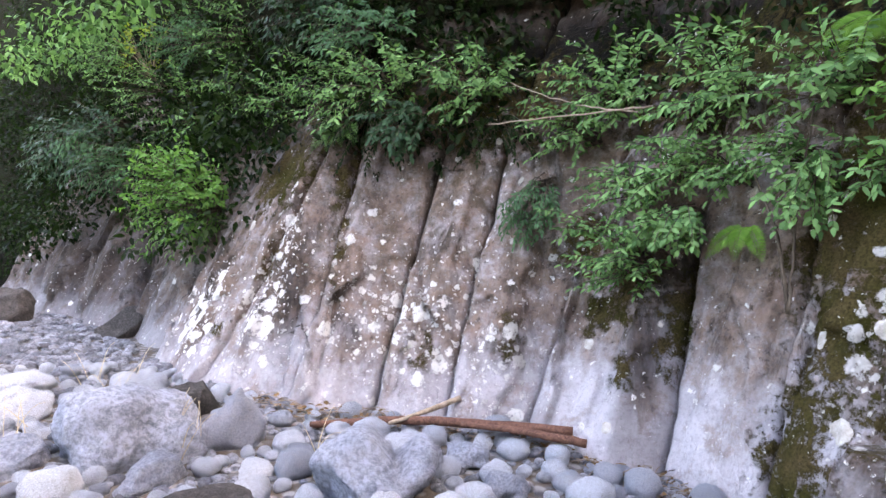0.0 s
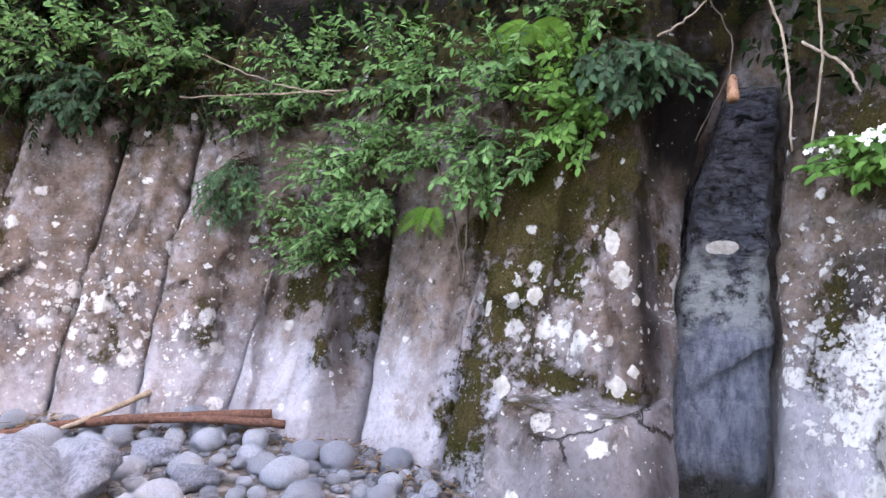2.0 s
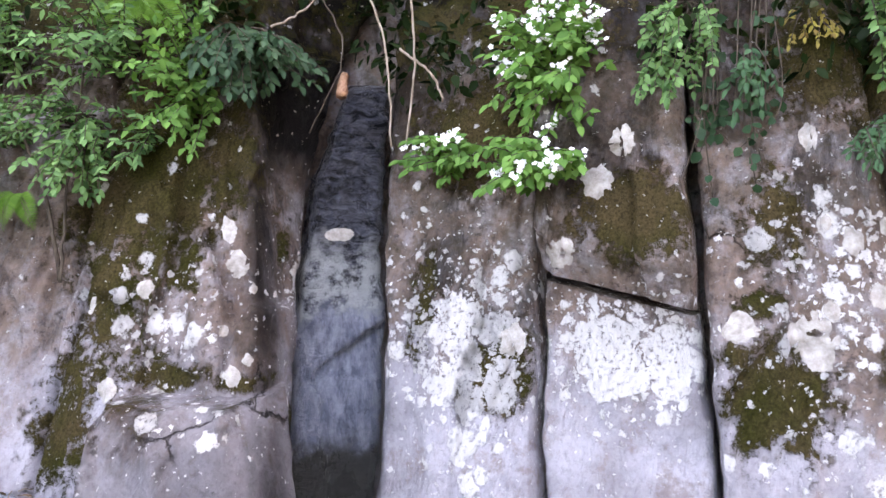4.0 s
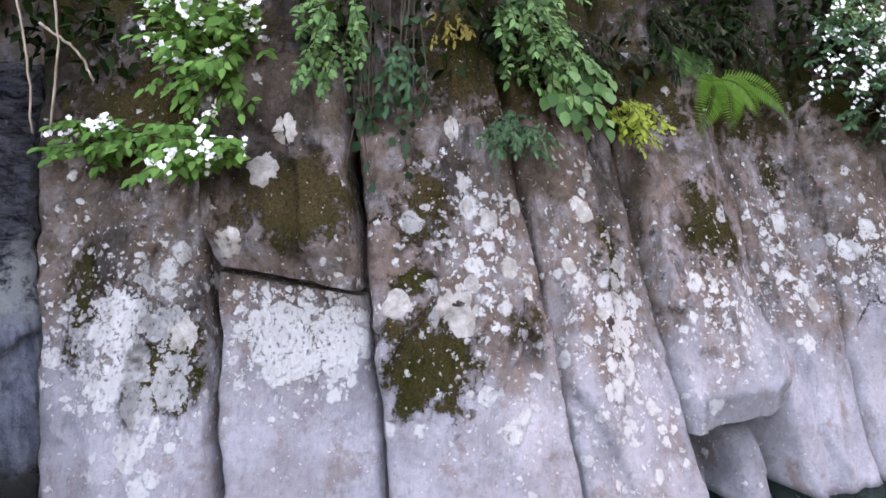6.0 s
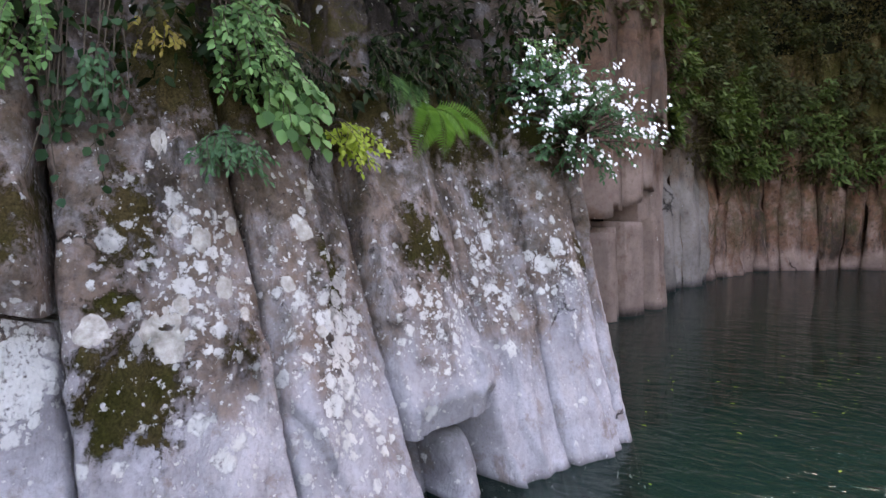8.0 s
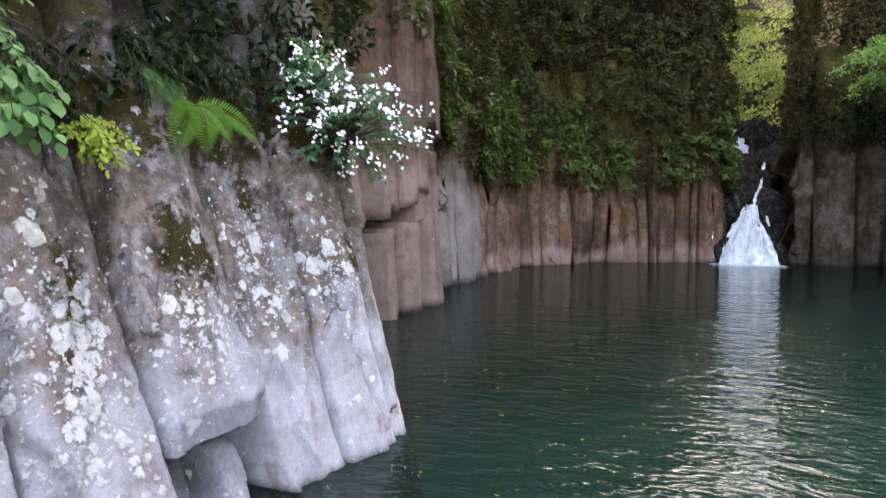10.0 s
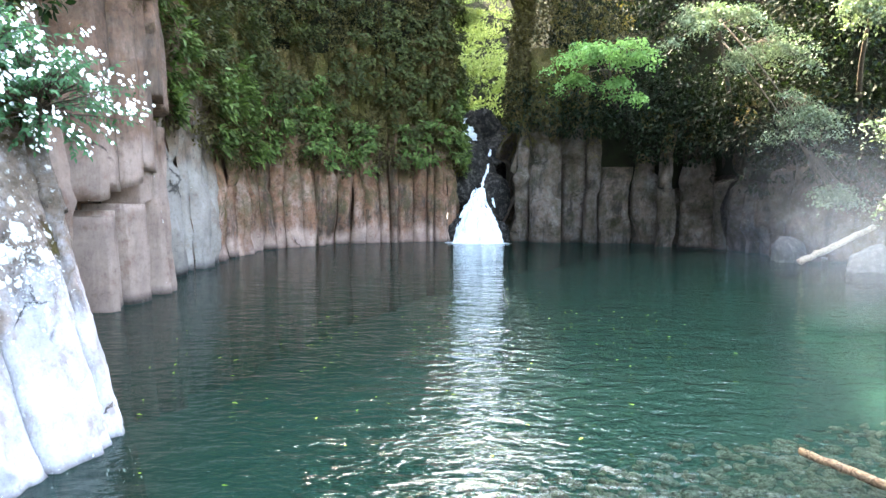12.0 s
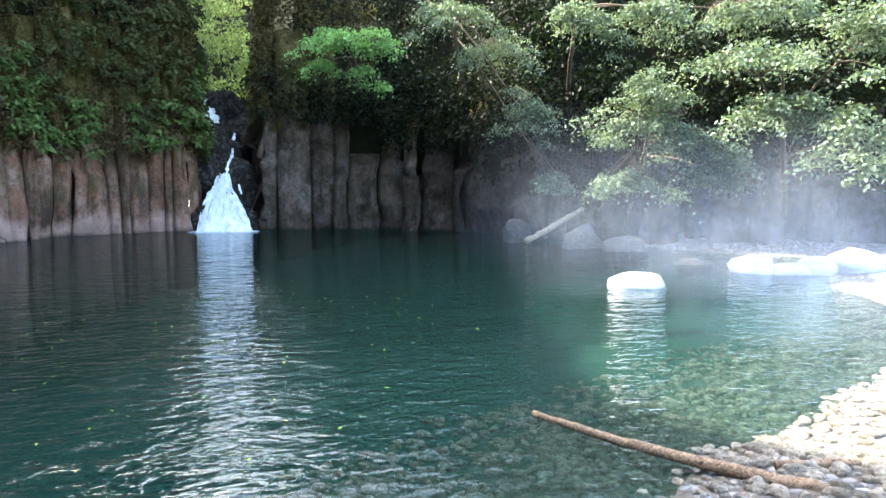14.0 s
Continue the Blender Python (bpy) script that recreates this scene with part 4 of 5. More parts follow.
KINDS = {"arch": ("leafy_shrub", "arching green shrub with toothed leaves on the rock face", LEAF, .15, 0, .85),
         "bush": ("round_bush", "bright green bushy shrub hanging over the lava slabs", LEAF_BRIGHT, .15, 0, 1.1),
         "fine": ("fine_leaved_shrub", "small feathery green shrub growing in a joint", LEAF_BLUE, .2, 0, .8),
         "dark": ("shade_shrub", "trailing plants on the slope, shade put into their leaf colour", LEAF_SHADED, .6, 0, .8),
         "gloss": ("evergreen_shrub", "dark glossy evergreen shrub hanging over the slabs", LEAF_DARK, .3, 0, 1.1),
         "flower": ("flowering_shrub", "light green shrub with clusters of white flowers", LEAF_BRIGHT, .3, .22, 1.15),
         "leafy": ("trailing_shrub", "green trailing shrub hanging from the slope", LEAF, .05, 0, 1.1),
         "heart": ("broad_leaved_plant", "broad heart-shaped green leaves hanging on the rock", LEAF, .5, 0, 1.9),
         "yellow": ("yellow_shrub", "small yellow-green shrub against the dark rock", LEAF_YELLOW, .2, 0, 1.2),
         "tiny": ("blossoming_shrub", "small-leaved shrub thick with white blossom above the pool", LEAF_BLUE, .3, .38, 1.0)}
for k, (kind, rs, rz, ro, cs, cz, co, ra, rb, rc, count, leaf) in enumerate(SHRUBS):
    name, label, material, droop, flowers, wide = KINDS[kind]
    if kind in ("arch", "bush", "flower", "tiny"):
        rs, rz, ro = cs + .1, cz - .25 * rc, -.05
    shrub(name, label, on_face(rs, rz, ro), on_face(cs, cz, co), (ra, rb, rc), int(count * (.72 if kind == "arch" else 1.2)), leaf * (.72 if kind in ("arch", "leafy") else .9), material, 100 + k, face_frame(cs)[1], flowers=flowers, wide=wide, droop=droop, layered=kind in ("arch", "bush"))


def clump_leaves(rng, centre, reach, count, size, hang):
    """Leaves scattered through a rounded clump, more of them near its skin."""
    q = unit(rng.normal(0, 1, (count, 3)))
    r = rng.uniform(.35, 1, (count, 1)) ** .6
    p = np.array(centre) + q * r * np.array(reach)
    way = q * .6 + rng.normal(0, .6, (count, 3)) + np.array((0, 0, -hang))
    up = np.array((0, 0, .8)) + q * .6 + rng.normal(0, .4, (count, 3))
    return p, way, up, size * rng.uniform(.6, 1.3, count)


def foliage_stuff(name, label, clumps, size, material, seed, density=1.0, hang=.5, wide=1.1):
    """Uncountable leaves in many clumps, as one thing."""
    rng = np.random.default_rng(seed)
    got = [clump_leaves(rng, c, r, int(n * density), size, hang) for c, r, n in clumps]
    data = leaves_mesh(name, *(np.concatenate([g[i] for g in got]) for i in range(4)), material, wide)
    return tagged(part_of(name, data, None), label, "foliage", kind="stuff")


# undergrowth on the near slope and, mostly above view, leaves added to shade the rock face
rng = np.random.default_rng(3)
under, over = [], []
for s in np.arange(7.5, 24.6, .28):
    for z in (2.7, 3.0, 3.3, 3.6, 3.9):
        if rng.random() < (.75 if s < 14 or z > 3 else .4):
            under.append((on_face(s + rng.normal(0, .1), z + rng.normal(0, .1), rng.uniform(.0, .12)), (.28, .2, .24), 80))
for s in np.arange(4.6, 12.6, .35):
    for z in (1.9, 2.4, 2.9, 3.5, 4.2, 5.0):
        if z > 2.6 or s < 10 or rng.random() < .5:
            under.append((on_face(s + rng.normal(0, .15), z + rng.normal(0, .15), rng.uniform(-.1, .6)), (.34, .34, .28), 80))
for s in np.arange(5, 24, .9):
    for out in (.0, .7, 1.4):
        over.append((on_face(s + rng.normal(0, .2), 4.8 + rng.normal(0, .25), out), (.6, .6, .35), 130))
for s in np.arange(1.5, 24.6, .55):
    for z, back in ((3.8, 1.35), (4.6, 1.45), (5.4, 1.6), (6.3, 1.8), (7.2, 2.0)):
        p = face(s, .6, -back)
        under.append(((float(p[0]), float(p[1]), z + rng.normal(0, .15)), (.45, .4, .4), 100))
line, steps = line_of([(-32, 21), (-20, 18), (-12, 15.6), (-8, 12.2), (-5.5, 10.4)])
for s in np.arange(8, steps[-1], .8):
    q, outn = line_at(line, steps, s)
    for z, back in ((.6, .1), (1.4, .3), (2.3, .6), (3.2, .9), (4.2, 1.4), (5.4, 2.0)):
        under.append(((q[0] - outn[0] * back, q[1] - outn[1] * back, z), (.6, .6, .45), 90))
# crowns out of view, added to soften the shadow edge of the slope
crest = []
for s in np.arange(1, 24.6, .5):
    for z, back in ((12.5, 3.6), (13.6, 4.6), (14.8, 5.8)):
        p = face(s, .6, -back + rng.normal(0, .5))
        crest.append(((float(p[0]), float(p[1]), z + rng.uniform(0, 1.6)), (1.1, 1.1, .8), 60))
foliage_stuff("crest_trees", "unseen leafy crowns added to break up the shadow of the near slope", crest, .30, LEAF, 5)
foliage_stuff("undergrowth", "undergrowth hanging over the rock face, shade put into its leaf colour", under, .09, LEAF_SHADED, 6)
foliage_stuff("overhanging_canopy", "mostly unseen leaves added to shade the rock face", over, .12, LEAF, 7)

def tuft_stuff(name, label, tufts, size, material, seed, wide=.45, count=26):
    """Uncountable tufts whose long leaves spring from one point, arch out and hang, as one thing."""
    rng = np.random.default_rng(seed)
    P, D, U, L = [], [], [], []
    for root, outward in tufts:
        along = np.cross(outward, (0, 0, 1))
        a, b = rng.normal(0, .75, (count, 1)), rng.uniform(-1.1, .35, (count, 1))
        P.append(np.array(root) + rng.normal(0, .09, (count, 3)))
        D.append(.55 * outward + a * along + b * np.array((0, 0, 1)))
        U.append(.7 * outward + np.array((0, 0, 1)) + rng.normal(0, .3, (count, 3)))
        L.append(size * rng.uniform(.45, 1.25, count))
    data = leaves_mesh(name, *(np.concatenate(v) for v in (P, D, U, L)), material, wide)
    return tagged(part_of(name, data, None), label, "foliage", kind="stuff")


# far slopes: hanging plants on the left cliff, woods on the right
line, steps = line_of(FAR)
hanging, fronds, brown = [], [], []
for s in np.arange(.5, steps[-1] - 6, .30):
    q, outn = line_at(line, steps, s)
    low = 2.9 + .8 * n3(s, 0, 0, .5) + (2.6 if s < 8.6 else .9 if s < 10 else 0)
    for z in np.arange(low, 10.8, .38):
        lean_ = .05 * z + .014 * max(z - 3, 0) ** 1.3
        if rng.random() < .6:
            o = .10 - lean_
            brown.append(((q[0] + outn[0] * o, q[1] + outn[1] * o, z + rng.normal(0, .15)), (.26, .24, .30), 60))
        if n3(s, z * .8, 11, .9) < -.18 or rng.random() < .2:  # a gap in the growth
            continue
        o = .20 + .5 * max(0, .3 + n3(s, z * .7, 5, .8)) - lean_
        lot = n3(s, z * .45, 3, .7) + .20 * (low + 1.9 - z) + rng.normal(0, .15)
        (fronds if lot > .10 else hanging).append(((q[0] + outn[0] * o, q[1] + outn[1] * o, z + rng.normal(0, .15)), np.array((*outn, 0))))
tuft_stuff("hanging_foliage", "olive green creepers hanging down the tall cliff", hanging, .19, LEAF_OLIVE, 8, .9, 40)
foliage_stuff("cliff_moss_plants", "brownish mossy plants on the tall cliff", brown, .11, LEAF_MOSSY, 12, hang=.6)
tuft_stuff("hanging_ferns", "fresh green ferns hanging from the cliff face", fronds, .22, LEAF_FERNS, 9, .85, 44)

line, steps = line_of(FAR_RIGHT[3:])
woods = []
for s in np.arange(.3, steps[-1], .6):
    q, outn = line_at(line, steps, s)
    for z in np.arange(2.3 if s > 9 else 3.4 if s > 5 else 4.4, 13.5, .75):
        if rng.random() < .75:
            back = -.25 + max(z - 4.5, 0) * .62
            woods.append(((q[0] - outn[0] * back, q[1] - outn[1] * back, z + rng.normal(0, .2)), (.75, .6, .55), 170))
foliage_stuff("hillside_woods", "woodland behind the pool, shade put into its leaf colour", woods, .15, LEAF_WOODS, 10)


def tree(name, label, base, top, pads, leaf, material, seed, radius=.09, dense=1.0):
    """A leaning tree: tapered trunk, a limb to each spray and sprays of leaves in layers."""
    rng = np.random.default_rng(seed)
    trunk = thing(name, label, "tree", base)
    way = bend(base, top, rng.normal(0, .25, 3), rng, 12)
    part_of("trunk", tubes_mesh("trunk", [tube(way, radius, radius * .35, 8)], BARK), trunk)
    limbs, got = [], []
    for c, r in pads:
        c, r = np.array(c), np.array(r)
        start = way[int(rng.integers(5, 12))]
        limb = bend(start, c, (0, 0, .3), rng, 9)
        limbs.append(tube(limb, radius * .35, .012, 5))
        for _ in range(int(34 * dense * max(r[0], .5))):
            a, far = rng.uniform(0, 2 * np.pi), rng.uniform(0, 1) ** .5
            far *= .85 + .9 * n3(np.cos(a), np.sin(a), c[0] * 3, 1.6)
            tip = c + r * (np.cos(a) * far * 1.1, np.sin(a) * far * 1.1, .9 * (1 - 1.5 * far ** 2) + rng.normal(0, .30))
            limbs.append(tube(bend(limb[6], tip, (0, 0, .1), rng, 5), .010, .004, 3))
            m = int(80 * dense)
            spot = tip + rng.normal(0, 1, (m, 3)) * (.17, .17, .055) + np.array((0, 0, -.05))
            spot[:, 2] -= 1.2 * ((spot[:, 0] - tip[0]) ** 2 + (spot[:, 1] - tip[1]) ** 2)
            got.append((spot, rng.normal(0, 1, (m, 3)) * (1, 1, .35) + (0, 0, -.55), np.array((0, 0, 1.0)) + rng.normal(0, .4, (m, 3)), .72 * leaf * rng.uniform(.6, 1.2, m)))
    part_of("limb", tubes_mesh("limb", limbs, BARK), trunk)
    part_of("crown", leaves_mesh("crown", *(np.concatenate([g[i] for g in got]) for i in range(4)), material, 1.2), trunk)
    return trunk


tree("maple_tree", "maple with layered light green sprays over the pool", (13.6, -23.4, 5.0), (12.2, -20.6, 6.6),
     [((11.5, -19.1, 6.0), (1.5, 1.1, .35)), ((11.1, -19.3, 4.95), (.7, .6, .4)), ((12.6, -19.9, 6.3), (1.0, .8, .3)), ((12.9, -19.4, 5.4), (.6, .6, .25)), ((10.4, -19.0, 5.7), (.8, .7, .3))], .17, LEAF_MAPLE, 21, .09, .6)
tree("gorge_tree", "tree leaning over the gorge, leaf colour brightened as if backlit", (19.0, -24.2, 6.5), (17.2, -21.2, 9.6),
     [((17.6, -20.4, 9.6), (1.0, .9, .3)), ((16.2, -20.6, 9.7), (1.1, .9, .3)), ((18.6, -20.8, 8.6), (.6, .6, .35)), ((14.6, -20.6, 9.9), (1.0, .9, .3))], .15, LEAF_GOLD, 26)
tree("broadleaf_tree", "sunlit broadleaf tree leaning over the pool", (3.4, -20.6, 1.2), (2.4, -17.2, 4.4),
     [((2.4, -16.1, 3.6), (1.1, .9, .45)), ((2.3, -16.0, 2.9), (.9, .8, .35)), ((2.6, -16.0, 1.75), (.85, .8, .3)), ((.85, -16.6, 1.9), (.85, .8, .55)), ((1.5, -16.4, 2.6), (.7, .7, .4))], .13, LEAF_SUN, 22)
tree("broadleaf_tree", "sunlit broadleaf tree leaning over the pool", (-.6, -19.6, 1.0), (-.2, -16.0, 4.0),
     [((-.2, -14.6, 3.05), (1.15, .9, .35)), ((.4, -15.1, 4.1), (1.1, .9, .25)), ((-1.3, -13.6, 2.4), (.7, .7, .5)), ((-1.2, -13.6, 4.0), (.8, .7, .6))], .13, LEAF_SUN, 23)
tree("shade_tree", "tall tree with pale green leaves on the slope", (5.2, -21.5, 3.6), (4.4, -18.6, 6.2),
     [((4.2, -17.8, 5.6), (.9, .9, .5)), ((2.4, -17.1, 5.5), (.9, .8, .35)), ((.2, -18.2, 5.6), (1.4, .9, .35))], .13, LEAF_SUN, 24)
tree("shade_tree", "tall tree on the slope, leaf colour paled as if sunlit", (9.2, -22.9, 4.4), (8.4, -19.8, 6.6),
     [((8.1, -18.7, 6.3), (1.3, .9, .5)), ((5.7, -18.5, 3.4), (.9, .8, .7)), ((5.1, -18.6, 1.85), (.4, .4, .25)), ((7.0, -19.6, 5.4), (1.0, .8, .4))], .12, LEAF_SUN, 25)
rng = np.random.default_rng(40)
gorge = []
for _ in range(64):  # leaves that fill the cleft above the fall
    k, deep = rng.uniform(-.15, 1.1), rng.normal(0, .8)
    gorge.append(((24.0 - 2.3 * k + .68 * deep, -25.6 - 2.05 * k - .73 * deep, rng.uniform(5.4, 13.2)), (.6, .6, .25), 110))
for _ in range(10):
    k, deep = rng.uniform(.1, .9), rng.uniform(-5, -1)
    gorge.append(((24.0 - 2.3 * k + .68 * deep, -25.6 - 2.05 * k - .73 * deep, rng.uniform(6.5, 10.5)), (.6, .6, .2), 80))
for _ in range(46):  # unseen boughs added over the gorge to speckle the sky the pool mirrors
    k, deep = rng.uniform(-.9, 2.0), rng.uniform(-3, 2)
    gorge.append(((24.0 - 2.3 * k + .68 * deep, -25.6 - 2.05 * k - .73 * deep, rng.uniform(13.0, 25.0)), (1.0, 1.0, .35), 70))
foliage_stuff("gorge_foliage", "yellow-green leaves in the gorge, sunlight put into their colour", gorge, .17, LEAF_GOLD, 41, hang=.2)
# mossy plants over the shoulder of rock beside the cleft
line, steps = line_of(FAR_RIGHT)
shoulder = []
for s in np.arange(1.5, 12.5, .4):
    q, outn = line_at(line, steps, s)
    for z in np.arange(4.6, 10.5, .5):
        if rng.random() < .25 + .12 * (z - 4):
            o = .15 - .07 * z - .02 * max(z - 3, 0) ** 1.3
            shoulder.append(((q[0] + outn[0] * o, q[1] + outn[1] * o, z + rng.normal(0, .2)), (.45, .4, .4), 90))
foliage_stuff("shoulder_foliage", "dark mossy plants on the rock beside the fall", shoulder, .12, LEAF_MOSSY, 42, hang=.6)


# ---- stones, driftwood, waterfall ----
def stone_material(name, dark, light, grain=1.0):
    n = Nodes(name)
    at = n.place()
    info = n.add("ShaderNodeObjectInfo")
    geo = n.add("ShaderNodeNewGeometry")
    lot = n.sum("FRACT", n.sum("ADD", info.outputs["Random"], geo.outputs["Random Per Island"]))
    tone = n.mix(n.ramp(lot, (0.0, .08), (.5, .70), (1.0, 1)), dark, light)
    tone = n.mix(n.ramp(n.noise(30 * grain, 7, .78, at), (.42, 0), (.60, .75)), tone, tuple(c * .40 for c in dark))
    tone = n.mix(n.ramp(n.noise(6, 6, .65, at), (.5, 0), (.75, .4)), tone, (.30, .27, .24))
    return n.done(tone, .75, n.bump(n.sum("ADD", n.noise(45 * grain, 7, .8, at), n.noise(14 * grain, 7, .75, at)), 1.0, .03 / grain ** .7))


STONE = stone_material("river_stone", (.31, .34, .41), (.78, .84, .95))
PEBBLE = stone_material("grey_pebble", (.10, .105, .125), (.38, .40, .46))
WET = stone_material("wet_stone", (.14, .124, .10), (.38, .34, .285))
BOULDER = stone_material("grey_boulder", (.40, .44, .54), (.56, .61, .73), .35)
SLAB = stone_material("blue_grey_slab", (.40, .43, .51), (.50, .53, .62))
PALE = stone_material("pale_boulder", (.60, .64, .72), (.80, .84, .91))
DARKSTONE = stone_material("dark_boulder", (.07, .066, .065), (.12, .112, .11))


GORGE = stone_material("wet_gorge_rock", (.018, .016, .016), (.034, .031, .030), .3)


def stone_data(name, seed, detail, rough, material, flat=.75, facets=0.0, saddle=0.0, peak=0.0):
    """A worn stone of unit half-width."""
    bm = bmesh.new()
    bmesh.ops.create_icosphere(bm, subdivisions=detail, radius=1)
    rng = random.Random(seed)
    cuts = [(Vector((rng.gauss(0, 1), rng.gauss(0, 1), rng.gauss(0, .8))).normalized(), rng.uniform(.66, .9)) for _ in range(11)]
    for v in bm.verts:
        p = v.co.copy()
        for axis_, far in cuts:
            over_ = p.dot(axis_) - far
            if over_ > 0:
                p -= axis_ * over_ * facets
        k = 1 + rough * n3(p.x, p.y, p.z, 1.1, seed) + .4 * rough * n3(p.x, p.y, p.z, 3.1, seed) + (.16 * rough * n3(p.x, p.y, p.z, 9, seed) + .10 * rough * n3(p.x, p.y, p.z, 19, seed) if detail > 3 else 0)
        dip = 1 - saddle * (math.exp(-((p.x - .2) / .28) ** 2) + .5 * (p.x > .2)) * (p.z > 0)
        v.co = Vector(((p.x * (1 - peak * max(p.z, -.4)) + .5 * peak * p.z) * k, p.y * k * .85, p.z * k * flat * dip))
    me = bpy.data.meshes.new(name)
    bm.to_mesh(me)
    bm.free()
    me.materials.append(material)
    me.polygons.foreach_set("use_smooth", [True] * len(me.polygons))
    return me


# x, y, half width, height, turn, seed of each boulder on the bank
BOULDERS = [(-1.41, 3.66, .37, .31, 20, 1, "grey"), (-.08, 3.22, .34, .30, 5, 2, "saddle"), (-.985, 3.92, .21, .25, 10, 4, "slab"),
            (-1.37, 4.47, .20, .17, 0, 5, "dark"), (-3.05, 7.65, .34, .24, 30, 6, "dark"), (-4.75, 8.2, .42, .30, 75, 7, "dark"), (-2.85, 8.3, .25, .2, 0, 8, "dark"),
            (-1.21, 3.30, .19, .12, 40, 9, "grey"), (-1.57, 3.08, .15, .11, 15, 10, "pale"), (-.05, 2.90, .115, .12, 15, 11, "pale"), (.26, 2.90, .12, .13, 50, 12, "pale")]
BOULDERS += [(.40, 3.72, .17, .09, 5, 13, "grey"), (-.69, 3.17, .11, .075, 70, 25, "pale"), (-.85, 2.86, .25, .12, 10, 26, "dark"), (-2.0, 3.42, .25, .12, 5, 27, "grey"),
             (-2.35, 4.2, .19, .11, 35, 28, "pale"), (-3.7, 6.2, .2, .13, 35, 29, "grey"), (-.72, 3.42, .10, .08, 35, 30, "pale"), (.55, 3.25, .12, .10, 20, 31, "grey")]
BOULDERS += [(-2.5, 4.5, .2, .12, 0, 14, "pale"), (-2.75, 4.95, .24, .11, 20, 15, "pale"), (2.05, -13.2, .52, .26, 10, 16, "pale"), (.15, -16.1, .5, .35, 0, 17, "pale"),
             (-.5, -16.1, .45, .26, 40, 18, "pale"), (-1.0, -16.3, .4, .28, 10, 19, "pale"), (-1.7, -16.6, .6, .35, 70, 20, "pale"), (1.3, -16.9, .4, .2, 20, 21, "dark"),
             (3.2, -19.3, .6, .5, 0, 22, "dark"), (4.4, -19.6, .7, .55, 40, 23, "dark"), (6.6, -20.6, .6, .6, 90, 24, "dark")]
KIND_OF = {"saddle": (BOULDER, "rough grey boulder with a saddle-shaped top"), "slab": (SLAB, "smooth blue-grey slab of stone standing against the rock"), "grey": (BOULDER, "rough grey boulder on the stony bank"), "pale": (PALE, "smooth pale boulder on the stony bank"), "dark": (DARKSTONE, "dark weathered boulder by the rock")}
for x, y, half, high, turn, seed, kind in BOULDERS:
    material, label = KIND_OF[kind]
    me = stone_data("boulder", seed, 5 if half > .19 and y > 0 else 4, .34 if kind == "grey" else .2, material, high / half, 1.0 if kind != "pale" else .4, .5 if kind == "saddle" else 0, .6 if kind == "slab" else 0)
    ob = new("boulder", me)
    ob.matrix_world = pose(x, y, max(ground_z(x, y), -.1) + high * .28, 0, 0, turn) @ Matrix.Diagonal((half, half, half, 1))
    tagged(ob, label, "boulder", "boulders")

COBBLES = [stone_data("cobble", 50 + i, 3, .2, STONE, .62 + .05 * (i % 4), .35) for i in range(8)]
rng = random.Random(12)
taken = [(x, y, half) for x, y, half, *_ in BOULDERS]


def free_spot(x, y, r):
    return all((x - a) ** 2 + (y - b) ** 2 > (.82 * (r + c)) ** 2 for a, b, c in taken if abs(x - a) < 1 and abs(y - b) < 1)


def face_gap(x, y):
    """Metres in front of the rock face (negative behind it)."""
    i = int(np.argmin(np.hypot(LINE[:, 0] - x, LINE[:, 1] - y)))
    return float((x - LINE[i, 0]) * TANGENT[i, 1] - (y - LINE[i, 1]) * TANGENT[i, 0])


count = 0
for _ in range(9000):
    if count >= 290:
        break
    x, y = rng.uniform(-3.4, 2.1), rng.uniform(2.6, 5.6)
    r = rng.choice((.125, .10, .085, .07, .055, .05, .045))
    if face_gap(x, y) < r - .02 or not free_spot(x, y, r):
        continue
    taken.append((x, y, r))
    ob = new("cobble", COBBLES[count % 8])
    ob.matrix_world = pose(x, y, ground_z(x, y) + r * .42, rng.uniform(-14, 14), rng.uniform(-14, 14), rng.uniform(0, 360)) @ Matrix.Diagonal((r, r, r, 1))
    tagged(ob, "smooth rounded grey river cobble", "cobble", "cobbles on the bank")
    count += 1


